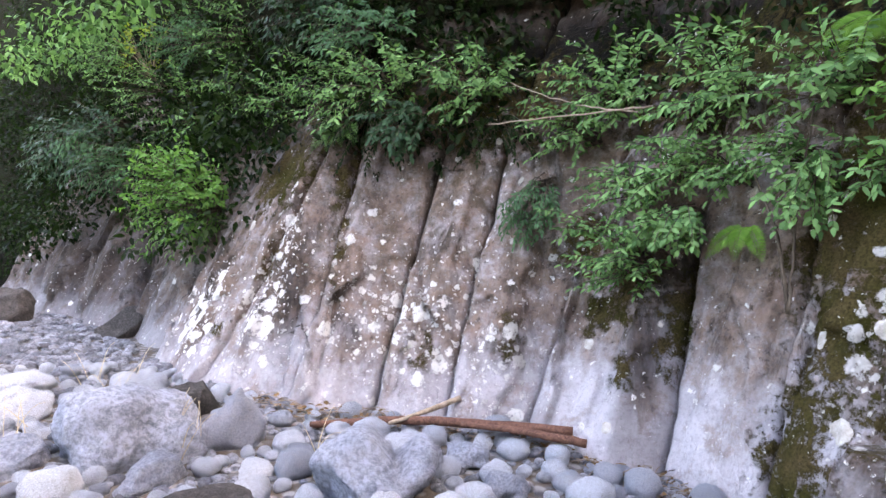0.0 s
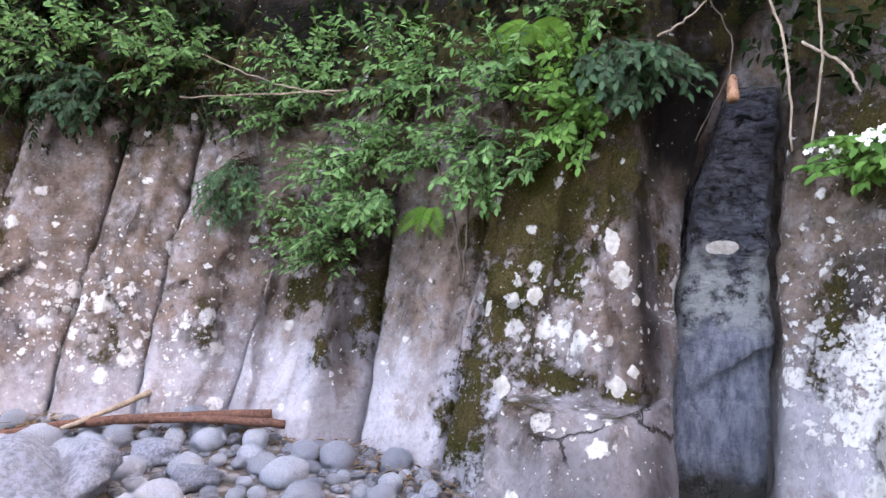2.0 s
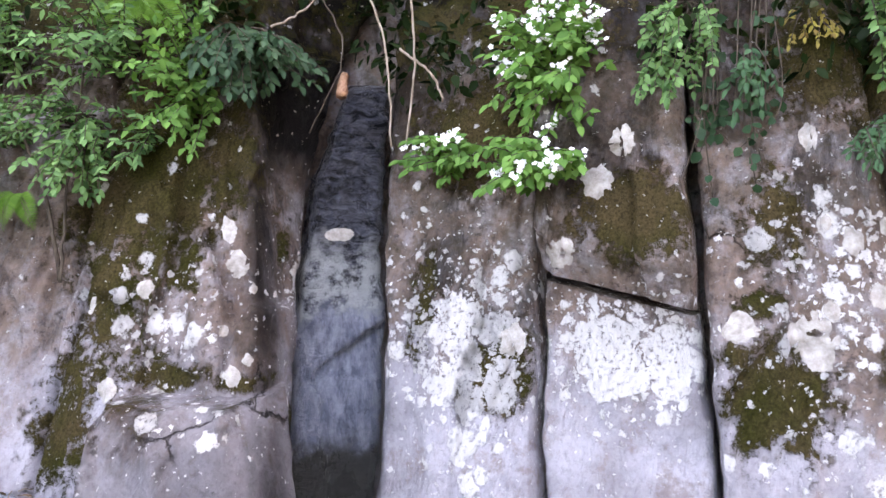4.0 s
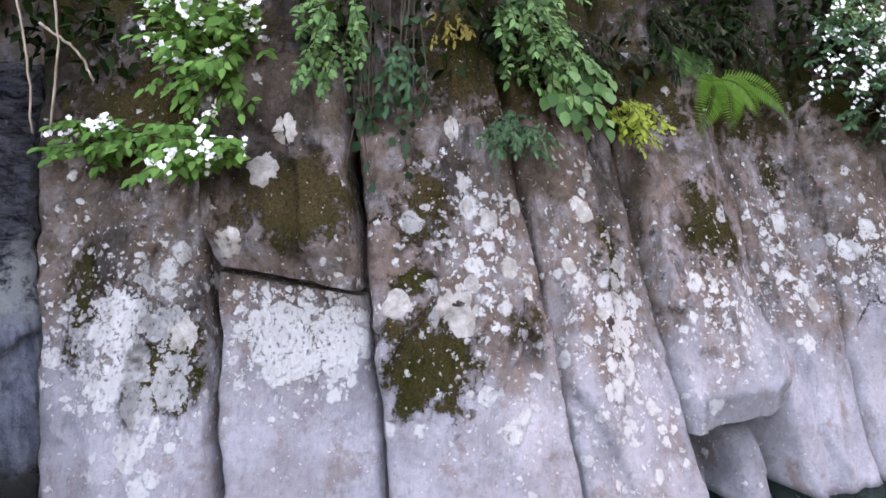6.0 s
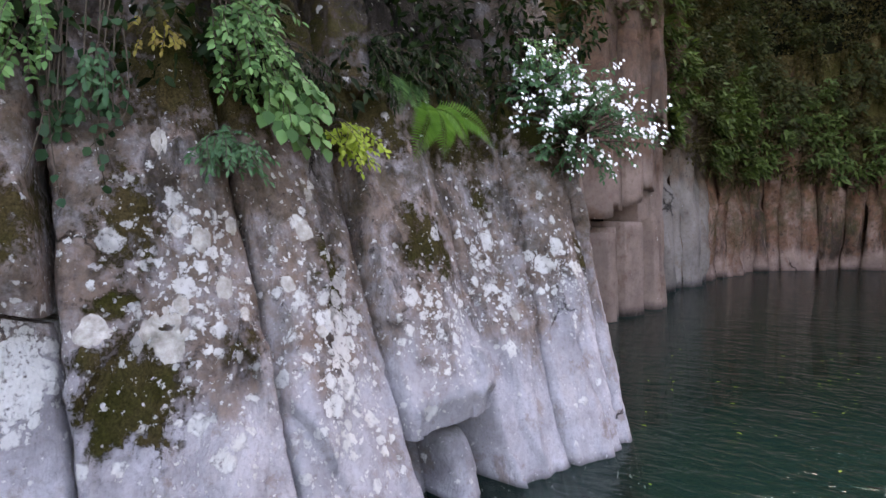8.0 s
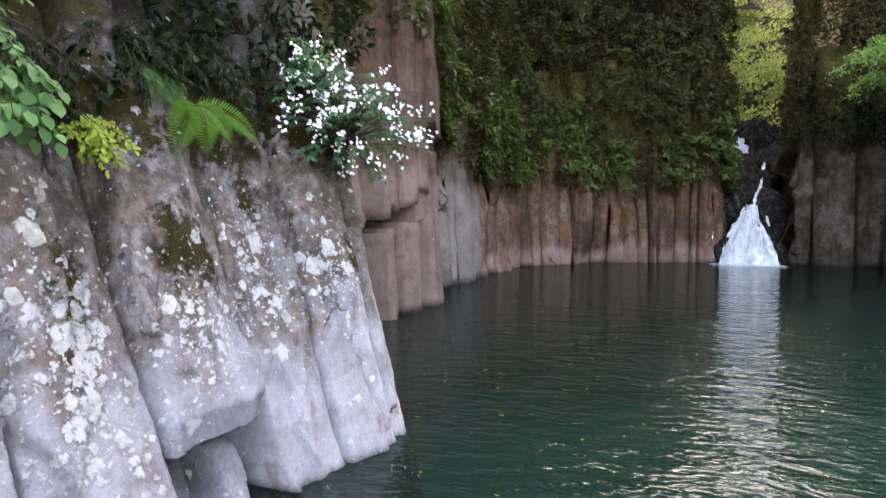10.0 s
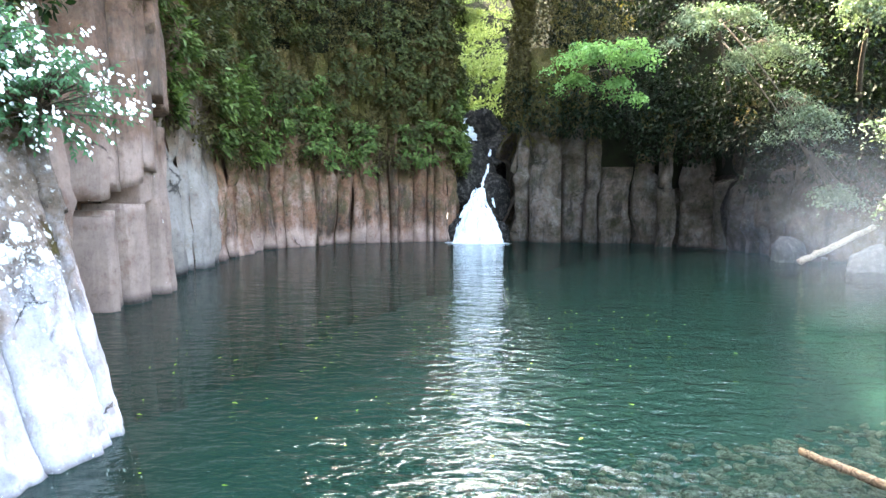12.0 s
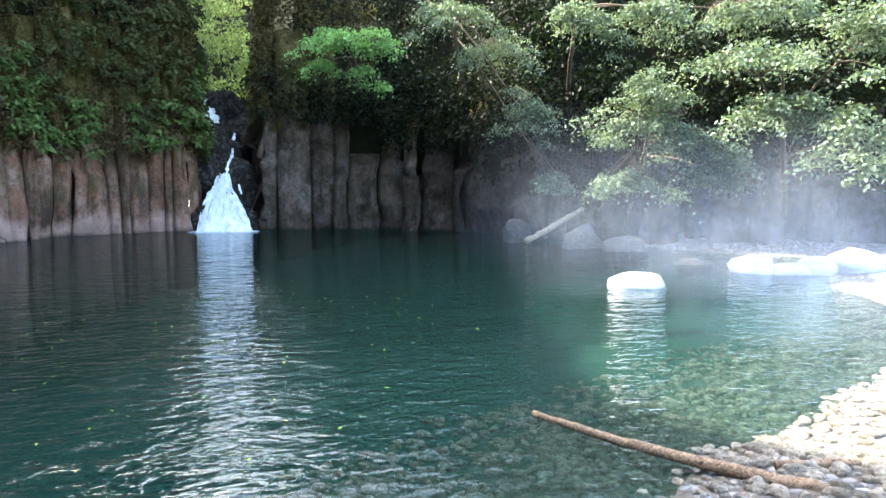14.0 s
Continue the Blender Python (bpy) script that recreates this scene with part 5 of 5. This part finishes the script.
def pebble_stuff(name, label, spots, seed, material):
    """Very many small stones as one mesh."""
    rng = np.random.default_rng(seed)
    bm = bmesh.new()
    bmesh.ops.create_icosphere(bm, subdivisions=2, radius=1)
    base = np.array([v.co for v in bm.verts])
    tris = np.array([[v.index for v in f.verts] for f in bm.faces])
    bm.free()
    m = len(spots)
    spots = np.array(spots)
    scale = spots[:, 3, None, None] * np.stack([rng.uniform(.8, 1.3, m), rng.uniform(.65, 1.0, m), rng.uniform(.4, .7, m)], -1)[:, None]
    lump = 1 + .10 * np.sin(base[None] @ rng.normal(0, 2.2, (m, 3, 1)) + rng.uniform(0, 6, (m, 1, 1)))
    v = base[None] * lump * scale
    a = rng.uniform(0, 6.28, m)
    c, s_ = np.cos(a)[:, None], np.sin(a)[:, None]
    v = np.stack([v[..., 0] * c - v[..., 1] * s_, v[..., 0] * s_ + v[..., 1] * c, v[..., 2]], -1) + spots[:, None, :3]
    f = (tris[None] + len(base) * np.arange(m)[:, None, None]).reshape(-1)
    me = bpy.data.meshes.new(name)
    me.vertices.add(v.shape[0] * v.shape[1])
    me.vertices.foreach_set("co", v.reshape(-1).astype(np.float32))
    me.loops.add(len(f))
    me.loops.foreach_set("vertex_index", f.astype(np.int32))
    me.polygons.add(len(f) // 3)
    me.polygons.foreach_set("loop_start", np.arange(0, len(f), 3, dtype=np.int32))
    me.polygons.foreach_set("use_smooth", [True] * (len(f) // 3))
    me.materials.append(material)
    me.update(calc_edges=True)
    return tagged(part_of(name, me, None), label, "pebbles", kind="stuff")


spots = []
for _ in range(20000):
    x, y = rng.uniform(-8, 2.2), rng.uniform(1.6, 12)
    r = rng.choice((.03, .04, .05, .035, .07 if y > 5 else .025))
    if face_gap(x, y) < -.05 or not free_spot(x, y, r * .6):
        continue
    spots.append((x, y, ground_z(x, y) + r * .25, r))
pebble_stuff("pebbles", "grey and white river pebbles between the cobbles", spots, 1, PEBBLE)
spots = []
for _ in range(22000):
    x, y = rng.uniform(-5, 6.0), rng.uniform(-12, -2.0)
    z = ground_z(x, y)
    if z < -.6 or rng.random() > min(1, 1 + z / .6) ** .6:
        continue
    r = rng.choice((.02, .03, .045, .035, .06))
    spots.append((x, y, z + r * .1, r))
pebble_stuff("shore_pebbles", "wet brown and grey pebbles at the pool's edge", spots, 2, WET)


def wood_material(name, a, b):
    n = Nodes(name)
    at = n.place((1, 1, 1))
    grain = n.noise(30, 6, .7, at, 1.5)
    return n.done(n.mix(n.ramp(grain, (.35, 0), (.65, 1)), a, b), .7, n.bump(grain, .7, .01))


REDWOOD = wood_material("wet_red_wood", (.055, .028, .022), (.17, .085, .062))
DRIFT = wood_material("bleached_driftwood", (.045, .03, .021), (.27, .19, .13))


def driftwood(name, label, path, r0, r1, material, seed):
    """A weathered stick or log with knots and broken ends."""
    rng = np.random.default_rng(seed)
    p = spline([tuple(q) for q in path], 10)
    p = p + rng.normal(0, r0 * .10, p.shape)
    v, f = tube(p, r0, r1, 10)
    v = v + np.array([[.25 * r0 * n3(*q, 9, seed), .25 * r0 * n3(*q, 9, seed + 3), .25 * r0 * n3(*q, 9, seed + 6)] for q in v])
    ob = new(name, mesh_of(name, v, f, material))
    return tagged(ob, label, "driftwood")


driftwood("driftwood_pole", "reddish brown driftwood pole lying on the cobbles", [(-.55, 4.20, .60), (.15, 4.12, .64), (1.06, 3.86, .63)], .022, .034, REDWOOD, 1)
driftwood("driftwood_pole", "reddish brown driftwood pole lying on the cobbles", [(.40, 4.02, .64), (.75, 3.88, .63), (1.10, 3.72, .60)], .018, .028, REDWOOD, 2)
driftwood("driftwood_branch", "pale dry branch lying at the foot of the rock", [(-.05, 4.06, .64), (.2, 4.2, .68), (.42, 4.36, .72)], .012, .02, TWIG, 3)
driftwood("driftwood_log", "split brown driftwood log lying in the shallows", [(1.84, -6.0, .04), (1.1, -5.66, .06), (.32, -5.36, .10), (-.1, -5.25, .12)], .026, .050, DRIFT, 4)
driftwood("driftwood_log", "pale split driftwood on the sunny stones", [(.2, -5.5, .12), (-.5, -5.75, .16), (-1.6, -6.0, .2)], .035, .045, DRIFT, 5)
driftwood("leaning_pole", "grey dead trunk leaning on the bank", [(6.0, -19.6, .1), (5.4, -20.3, .5), (4.7, -21.0, 1.0)], .09, .07, TWIG, 6)


def foam_material():
    n = Nodes("falling_water")
    at = n.place((1, 1, .25))
    return n.done(n.mix(n.ramp(n.noise(6, 6, .65, at), (.36, 0), (.58, 1)), (.42, .47, .52), (.74, .78, .82)), .35, n.bump(n.noise(22, 6, .7, at), .8, .05))


FOAM = foam_material()
fall_line = np.array((.68, -.73))
fall_side = np.array((.73, .68))
fall_foot = np.array((17.25, -19.75))


def strand(rng, points, r0, r1):
    return tube(spline([tuple(p) for p in points], 6), r0, r1, 5)


def fall_point(u, side, z):
    q = fall_foot + fall_line * u + fall_side * side
    return (q[0], q[1], z)


rng = np.random.default_rng(31)
waterfall = thing("waterfall", "white waterfall spreading over a rock into the pool", "waterfall", fall_point(0, 0, 0))
rows_, across = 26, 25
verts = []
for j in range(rows_):
    h = j / (rows_ - 1)
    z = 2.05 - 2.1 * h
    half = float(np.interp(h, (0, .12, .25, .4, .58, .8, 1), (.10, .19, .28, .50, .66, .77, .90)))
    drift_ = float(np.interp(h, (0, .18, .34, .6, 1), (-.20, -.12, .0, .0, -.04)))
    u_ = 1.25 - 1.45 * h ** 1.1
    frayed = {-1: 1 + .07 * n3(1, h * 9, 0, 1.0) + .12 * n3(2, h * 25, 0, 1.0), 1: 1 + .07 * n3(5, h * 9, 0, 1.0) + .12 * n3(6, h * 25, 0, 1.0)}
    for i in range(across):
        w = -1 + 2 * i / (across - 1)
        ruffle = .10 * n3(w * 2, h * 1.5, 1, 2.0) + .09 * n3(w * 6, h * 2, 2, 2.0) + .05 * n3(w * 13, h * 2, 5, 2.0)
        verts.append(fall_point(u_ - .28 * half * (1 - w * w) + ruffle, w * half * 1.08 * (frayed[1] if w > 0 else frayed[-1]) + drift_, z + .05 * n3(w * 3, h * 4, 3, 1.5)))
part_of("water_veil", mesh_of("water_veil", verts, grid_faces(across, rows_), FOAM), waterfall)
threads = []
for _ in range(70):  # loose threads of water that fray the veil
    w, h0 = rng.uniform(-1, 1), rng.uniform(0, .75)
    points = []
    for h in np.linspace(h0, min(1, h0 + rng.uniform(.15, .45)), 5):
        half = float(np.interp(h, (0, .12, .25, .4, .58, .8, 1), (.10, .19, .28, .50, .66, .77, .90)))
        points.append(fall_point(1.22 - 1.45 * h ** 1.1 - .30 * half * (1 - w * w), w * half * 1.14 + rng.normal(0, .03), 2.07 - 2.1 * h))
    threads.append(strand(rng, points, rng.uniform(.012, .035), .008))
tagged(part_of("water_threads", tubes_mesh("water_threads", threads, FOAM), waterfall, "loose white threads of falling water"), kind="stuff")
# wide second and third ways also draw glints on wet rock as foam
ways = [[(3.7, -.62, 3.7), (3.2, -.50, 3.2), (2.6, -.46, 2.8), (2.0, -.28, 2.4), (1.3, -.20, 2.03)],
        [(5.2, .55, 5.2), (4.7, .62, 4.75), (4.2, .55, 4.3), (3.7, .35, 3.9), (3.3, .40, 3.5)],
        [(4.9, .25, 5.0), (4.4, .22, 4.5), (3.9, .05, 4.1)], [(2.2, -.62, 2.1), (1.6, -.62, 1.7), (1.1, -.70, 1.3)]]
for c, points in enumerate(ways):
    way = spline([fall_point(*p) for p in points], 8)
    verts = []
    for j, q in enumerate(way):
        for i in range(5):
            w = (-1 + i / 2) * ((.035 if c in (0, 3) else .10) + (.10 if c in (0, 3) else .34) * max(0, n3(j * .45, 2, c * 3.1, 1.0)))
            verts.append((q[0] + fall_side[0] * w, q[1] + fall_side[1] * w, q[2] + .08 * n3(w * 9, j * .7, c, 1.0)))
    part_of("upper_cascade", mesh_of("upper_cascade", verts, grid_faces(5, len(way)), FOAM), waterfall)
verts = []
for j in range(9):
    for i in range(40):
        a, r = 2 * math.pi * i / 39, (j / 8) * (1 + .35 * n3(math.cos(2 * math.pi * i / 39), math.sin(2 * math.pi * i / 39), 8, 2.4))
        verts.append(fall_point(-.2 + .5 * r * math.sin(a), 1.25 * r * math.cos(a), .06 * (1 - (j / 8) ** 2) - .022 + .05 * n3(math.cos(a) * 3, math.sin(a) * 3, j, 1.3)))
part_of("splash", mesh_of("splash", verts, grid_faces(40, 9), FOAM), waterfall, "white foam where the fall meets the pool")
# rocks that floor the gorge, step by step
for k, (u, side, z, half) in enumerate([(1.5, .0, .9, .95), (.7, -.75, .2, .6), (.8, .8, .3, .7), (2.3, .5, 1.6, 1.0), (2.4, -.5, 1.7, 1.0), (3.4, .0, 2.6, 1.2), (4.6, .5, 3.4, 1.4), (5.2, -.6, 3.5, 1.3), (6.4, .2, 4.3, 1.7)]):
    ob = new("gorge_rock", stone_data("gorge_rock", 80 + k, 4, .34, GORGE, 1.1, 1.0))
    ob.matrix_world = pose(*fall_point(u, side, z), 0, 0, 40 * k) @ Matrix.Diagonal((half, half, half, 1))
    tagged(ob, "dark wet rock wedged in the gorge", "rock", "rocks in the gorge")


# ---- thin wood smoke drifting over the sunny bank ----
def smoke_material():
    n = Nodes("wood_smoke")
    at = n.place()
    body = n.add("ShaderNodeBsdfTranslucent")
    body.inputs[0].default_value = (.66, .76, .95, 1)
    front = n.add("ShaderNodeBsdfDiffuse")
    front.inputs[0].default_value = (.66, .76, .95, 1)
    both = n.add("ShaderNodeMixShader")
    n.join(body.outputs[0], both.inputs[1]), n.join(front.outputs[0], both.inputs[2])
    clear = n.add("ShaderNodeBsdfTransparent")
    blend = n.add("ShaderNodeMixShader")
    thick = n.sum("MULTIPLY", n.split(n.attribute("thickness"))[0], n.ramp(n.noise(.8, 5, .6, at, .6), (.25, .2), (.6, 1)))
    n.join(thick, blend.inputs[0]), n.join(clear.outputs[0], blend.inputs[1]), n.join(both.outputs[0], blend.inputs[2])
    n.join(blend.outputs[0], n.end.inputs["Surface"])
    return n.mat


SMOKE = smoke_material()
smoke = thing("smoke", "thin bluish white wood smoke drifting over the water", "smoke", (-.4, -13, 0))
for k, (cx, cy, half, tall, strength) in enumerate([(-1.7, -7.4, 1.9, 2.0, .20), (-1.1, -9.4, 2.6, 2.4, .20), (.1, -12.0, 3.4, 2.9, .17), (1.2, -15.2, 4.4, 3.2, .12), (2.6, -17.6, 4.2, 3.0, .07)]):
    verts, dens = [], []
    for j in range(18):
        for i in range(30):
            u, v = -1 + 2 * i / 29, j / 17
            verts.append((cx + u * half, cy + .45 * u * half + .5 * n3(u * 1.5, v, k, 1.2) - .5 * v, .03 + v * tall * (1 + .2 * n3(u, 1, k, 2))))
            d = strength * max(0, 1 - u * u) ** 1.2 * max(0, 1 - v) ** 1.1 * min(1, v * 6)
            dens.append((d, d, d, 1))
    me = mesh_of("wisp", verts, grid_faces(30, 18), SMOKE)
    me.color_attributes.new("thickness", "FLOAT_COLOR", "POINT").data.foreach_set("color", np.array(dens).ravel())
    part_of("wisp", me, smoke)


# ---- ferns, vines, twigs and litter ----
def fern(label, root, outward, fronds, length, material, seed, spread=1.0):
    """A fern: arching fronds, each a rib with paired leaflets that shorten to the tip."""
    rng = np.random.default_rng(seed)
    root, outward = np.array(root), np.array(outward)
    along = np.cross(outward, (0, 0, 1))
    plant = thing("fern", label, "fern", root)
    for k in range(fronds):
        a = (-1 + 2 * k / max(1, fronds - 1)) * spread
        size = length * rng.uniform(.75, 1.1)
        tip = root + size * (along * a * .7 + outward * .45 + np.array((0, 0, -.85 + .35 * rng.random())))
        path = bend(root, tip, outward * size * .15 + np.array((0, 0, size * .3)), rng, 12, .01)
        P, D, U, L = [], [], [], []
        for i in range(30):
            u = .08 + .92 * i / 29
            p = np.array([np.interp(u * 11, range(12), path[:, c]) for c in range(3)])
            t = unit(np.array([np.interp(min(u * 11 + .5, 11), range(12), path[:, c]) - np.interp(u * 11 - .5, range(12), path[:, c]) for c in range(3)]))
            side = unit(np.cross(t, outward + np.array((0, 0, .5))))
            reach = size * .26 * math.sin(math.pi * min(1, .18 + .80 * u)) + .008
            for sign in (-1, 1):
                P.append(p), D.append(sign * side + .35 * t + np.array((0, 0, -.12))), U.append(outward + np.array((0, 0, .6))), L.append(reach)
        frond = part_of("frond", leaves_mesh("frond", np.array(P), np.array(D), np.array(U), np.array(L), material, .26), plant)
        part_of("rib", tubes_mesh("rib", [tube(path, .004, .001, 4)], material), frond)
    return plant


fern("bright green fern hanging from the rock face", on_face(23.15, 2.55, .05), face_frame(23.15)[1], 4, .58, FERN, 1, 1.25)
fern("bright green fern hanging from the rock face", on_face(22.75, 2.75, .05), face_frame(22.75)[1], 4, .38, LEAF, 2)
fern("small green fern in a joint of the rock", on_face(16.7, 1.85, .1), face_frame(16.7)[1], 3, .30, FERN, 3)
fern("fresh green fern at the top of the rock face", on_face(17.3, 2.95, .2), face_frame(17.3)[1], 4, .40, FERN, 4)
fern("fresh green fern at the top of the rock face", on_face(13.6, 2.75, .1), face_frame(13.6)[1], 4, .34, LEAF, 5)


def vine(name, label, points, r0, r1, material, seed, category="vine"):
    """A bare hanging stem."""
    rng = np.random.default_rng(seed)
    p = spline([tuple(q) for q in points], 8)
    p = p + rng.normal(0, .004, p.shape)
    ob = new(name, tubes_mesh(name, [tube(p, r0, r1, 6)], material))
    return tagged(ob, label, category)


for k, (s0, z0, s1, z1, o) in enumerate([(18.66, 3.3, 18.78, 2.12, .25), (18.80, 3.3, 18.84, 2.14, .28), (18.80, 2.68, 18.98, 2.36, .28)]):
    vine("hanging_root", "pale bare root hanging in front of the wet recess", [on_face(s0, z0, o), on_face((s0 + s1) / 2 + .03, (z0 + z1) / 2, o + .03), on_face(s1, z1, o)], .008, .006, TWIG, k)
vine("hanging_root", "dark thin root hanging in front of the wet recess", [on_face(18.50, 3.2, .2), on_face(18.62, 2.7, .2), on_face(18.48, 2.2, .15)], .006, .004, BARK, 9)
vine("sapling_stem", "thin brown sapling stem leaning on the rock", [on_face(17.02, 1.42, .05), on_face(16.92, 1.8, .16), on_face(16.72, 2.2, .25)], .012, .006, BARK, 10, "sapling")
vine("sapling_stem", "thin brown sapling stem leaning on the rock", [on_face(17.03, 1.40, .05), on_face(17.0, 1.9, .14), on_face(16.98, 2.5, .22)], .009, .005, BARK, 11, "sapling")
vine("dead_branch", "grey dead branch reaching across the leaves", [on_face(15.2, 2.62, .5), on_face(15.7, 2.64, .55), on_face(16.2, 2.62, .5)], .004, .007, TWIG, 12, "branch")
vine("dead_branch", "grey dead branch reaching across the leaves", [on_face(15.3, 2.95, .5), on_face(15.7, 2.72, .55), on_face(16.1, 2.6, .5)], .003, .006, TWIG, 13, "branch")
vine("broken_root", "broken orange brown root end above the wet recess", [(3.30, 2.50, 2.56), (3.18, 2.40, 2.48), (3.08, 2.31, 2.40)], .022, .032, wood_material("broken_wood", (.16, .08, .05), (.50, .28, .18)), 14, "root")
vine("evergreen_twig", "brown arching twig of the evergreen shrub", [on_face(18.3, 2.75, .35), on_face(18.45, 2.85, .4), on_face(18.6, 3.1, .35)], .007, .005, TWIG, 15, "branch")

# ivy with dead stems in the joint beside the jutting slab
rng = np.random.default_rng(51)
ivy = thing("ivy", "dark ivy with bare stems hanging in a joint", "ivy", on_face(20.3, 2.7, .1))
stems, P, D, U, L = [], [], [], [], []
for k in range(16):
    s0 = 20.34 + rng.normal(0, .08)
    path = spline([on_face(s0, 2.9, .1), on_face(s0 + rng.normal(0, .04), 2.3, .12 + rng.normal(0, .02)), on_face(s0 + rng.normal(0, .05), 1.85 + .5 * rng.random(), .08)], 8)
    stems.append(tube(path, .005, .003, 4))
    for q in path[::2]:
        if rng.random() < .6 or q[2] > 2.2:
            P.append(q), D.append(rng.normal(0, .5, 3) + (0, 0, -.7)), U.append(np.array(face_frame(s0)[1]) + rng.normal(0, .3, 3)), L.append(rng.uniform(.04, .07))
part_of("stem", tubes_mesh("stem", stems, BARK), ivy)
part_of("leaves", leaves_mesh("leaves", np.array(P), np.array(D), np.array(U), np.array(L), LEAF_DARK, 1.9), ivy)
LEAF_RUST = leaf_material("rusty_leaf", (.22, .15, .05), (.34, .30, .07))
shrub("maple_sprig", "small maple sprig with yellow and rusty leaves", on_face(20.75, 2.75, .0), on_face(20.72, 2.62, .18), (.22, .12, .08), 9, .04, LEAF_RUST, 61, face_frame(20.7)[1], category="sprig", pairs=3)
shrub("maple_sprig", "small green maple sprig on the rock face", on_face(20.45, 2.55, .05), on_face(20.42, 2.35, .2), (.16, .12, .14), 18, .06, LEAF_BLUE, 62, face_frame(20.4)[1], category="sprig", pairs=3)
shrub("pale_shrub", "dead grey twigs with a few pale leaves on the slope", on_face(8.4, 4.0, .3), on_face(8.6, 4.5, .8), (.8, .4, .5), 26, .07, LEAF_YELLOW, 63, face_frame(8.6)[1], pairs=3, stem=TWIG)
shrub("drooping_shrub", "bluish green shrub with drooping leaves in the shade", on_face(8.2, 3.4, .3), on_face(8.3, 2.9, .8), (.5, .3, .5), 34, .10, LEAF_BLUE, 64, face_frame(8.3)[1], droop=1.2, wide=.7)

# dry grass and litter at the foot of the rock
rng = np.random.default_rng(71)
for k, (x, y, m) in enumerate([(-1.15, 3.62, 9), (-1.9, 4.3, 6), (-2.3, 5.2, 5), (-.4, 3.4, 4), (-2.0, 3.7, 5)]):
    blades = []
    for _ in range(m):
        a = rng.uniform(0, 6.28)
        base = np.array((x + rng.normal(0, .1), y + rng.normal(0, .1), ground_z(x, y)))
        tip = base + np.array((math.cos(a) * .22, math.sin(a) * .14, rng.uniform(.18, .36)))
        blades.append(tube(bend(base, tip, (0, 0, .12), rng, 7, .02), .0028, .0012, 4))
    ob = new("dry_grass", tubes_mesh("dry_grass", blades, Nodes("straw").done((.62, .52, .36), .8)))
    tagged(ob, "dry straw-coloured grass stalks among the cobbles", "grass", "dry grass tufts")
P, D, U, L, sticks = [], [], [], [], []
for _ in range(900):
    s_ = rng.uniform(13.6, 17.6)
    p = np.array(on_face(s_, .6, rng.uniform(.0, .28)))
    p[2] = ground_z(p[0], p[1]) + rng.uniform(.01, .06)
    if rng.random() < .7:
        P.append(p), D.append(rng.normal(0, 1, 3) * (1, 1, .2)), U.append(np.array((0, 0, 1)) + rng.normal(0, .5, 3)), L.append(rng.uniform(.02, .06))
    else:
        q = p + rng.normal(0, .09, 3) * (1, 1, .2)
        sticks.append(tube(np.array([p, (p + q) / 2 + (0, 0, .01), q]), .003, .002, 4))
tagged(part_of("leaf_litter", leaves_mesh("leaf_litter", np.array(P), np.array(D), np.array(U), np.array(L), leaf_material("dead_leaf", (.10, .055, .03), (.30, .19, .11)), 1.2), None), "brown dead leaves at the foot of the rock", "litter", kind="stuff")
tagged(part_of("twig_litter", tubes_mesh("twig_litter", sticks, TWIG), None), "dry brown twigs at the foot of the rock", "litter", kind="stuff")
# floating leaves on the pool
P, D = [], []
for _ in range(90):
    x, y = rng.uniform(3.0, 9.0), rng.uniform(-11, -2.6)
    P.append((x, y, .012)), D.append((rng.normal(), rng.normal(), 0))
tagged(part_of("floating_leaves", leaves_mesh("floating_leaves", np.array(P), np.array(D), np.tile((0, 0, 1.0), (len(P), 1)), rng.uniform(.03, .06, len(P)), LEAF_YELLOW, 1.1), None), "small yellow leaves floating on the pool", "leaves", kind="stuff")
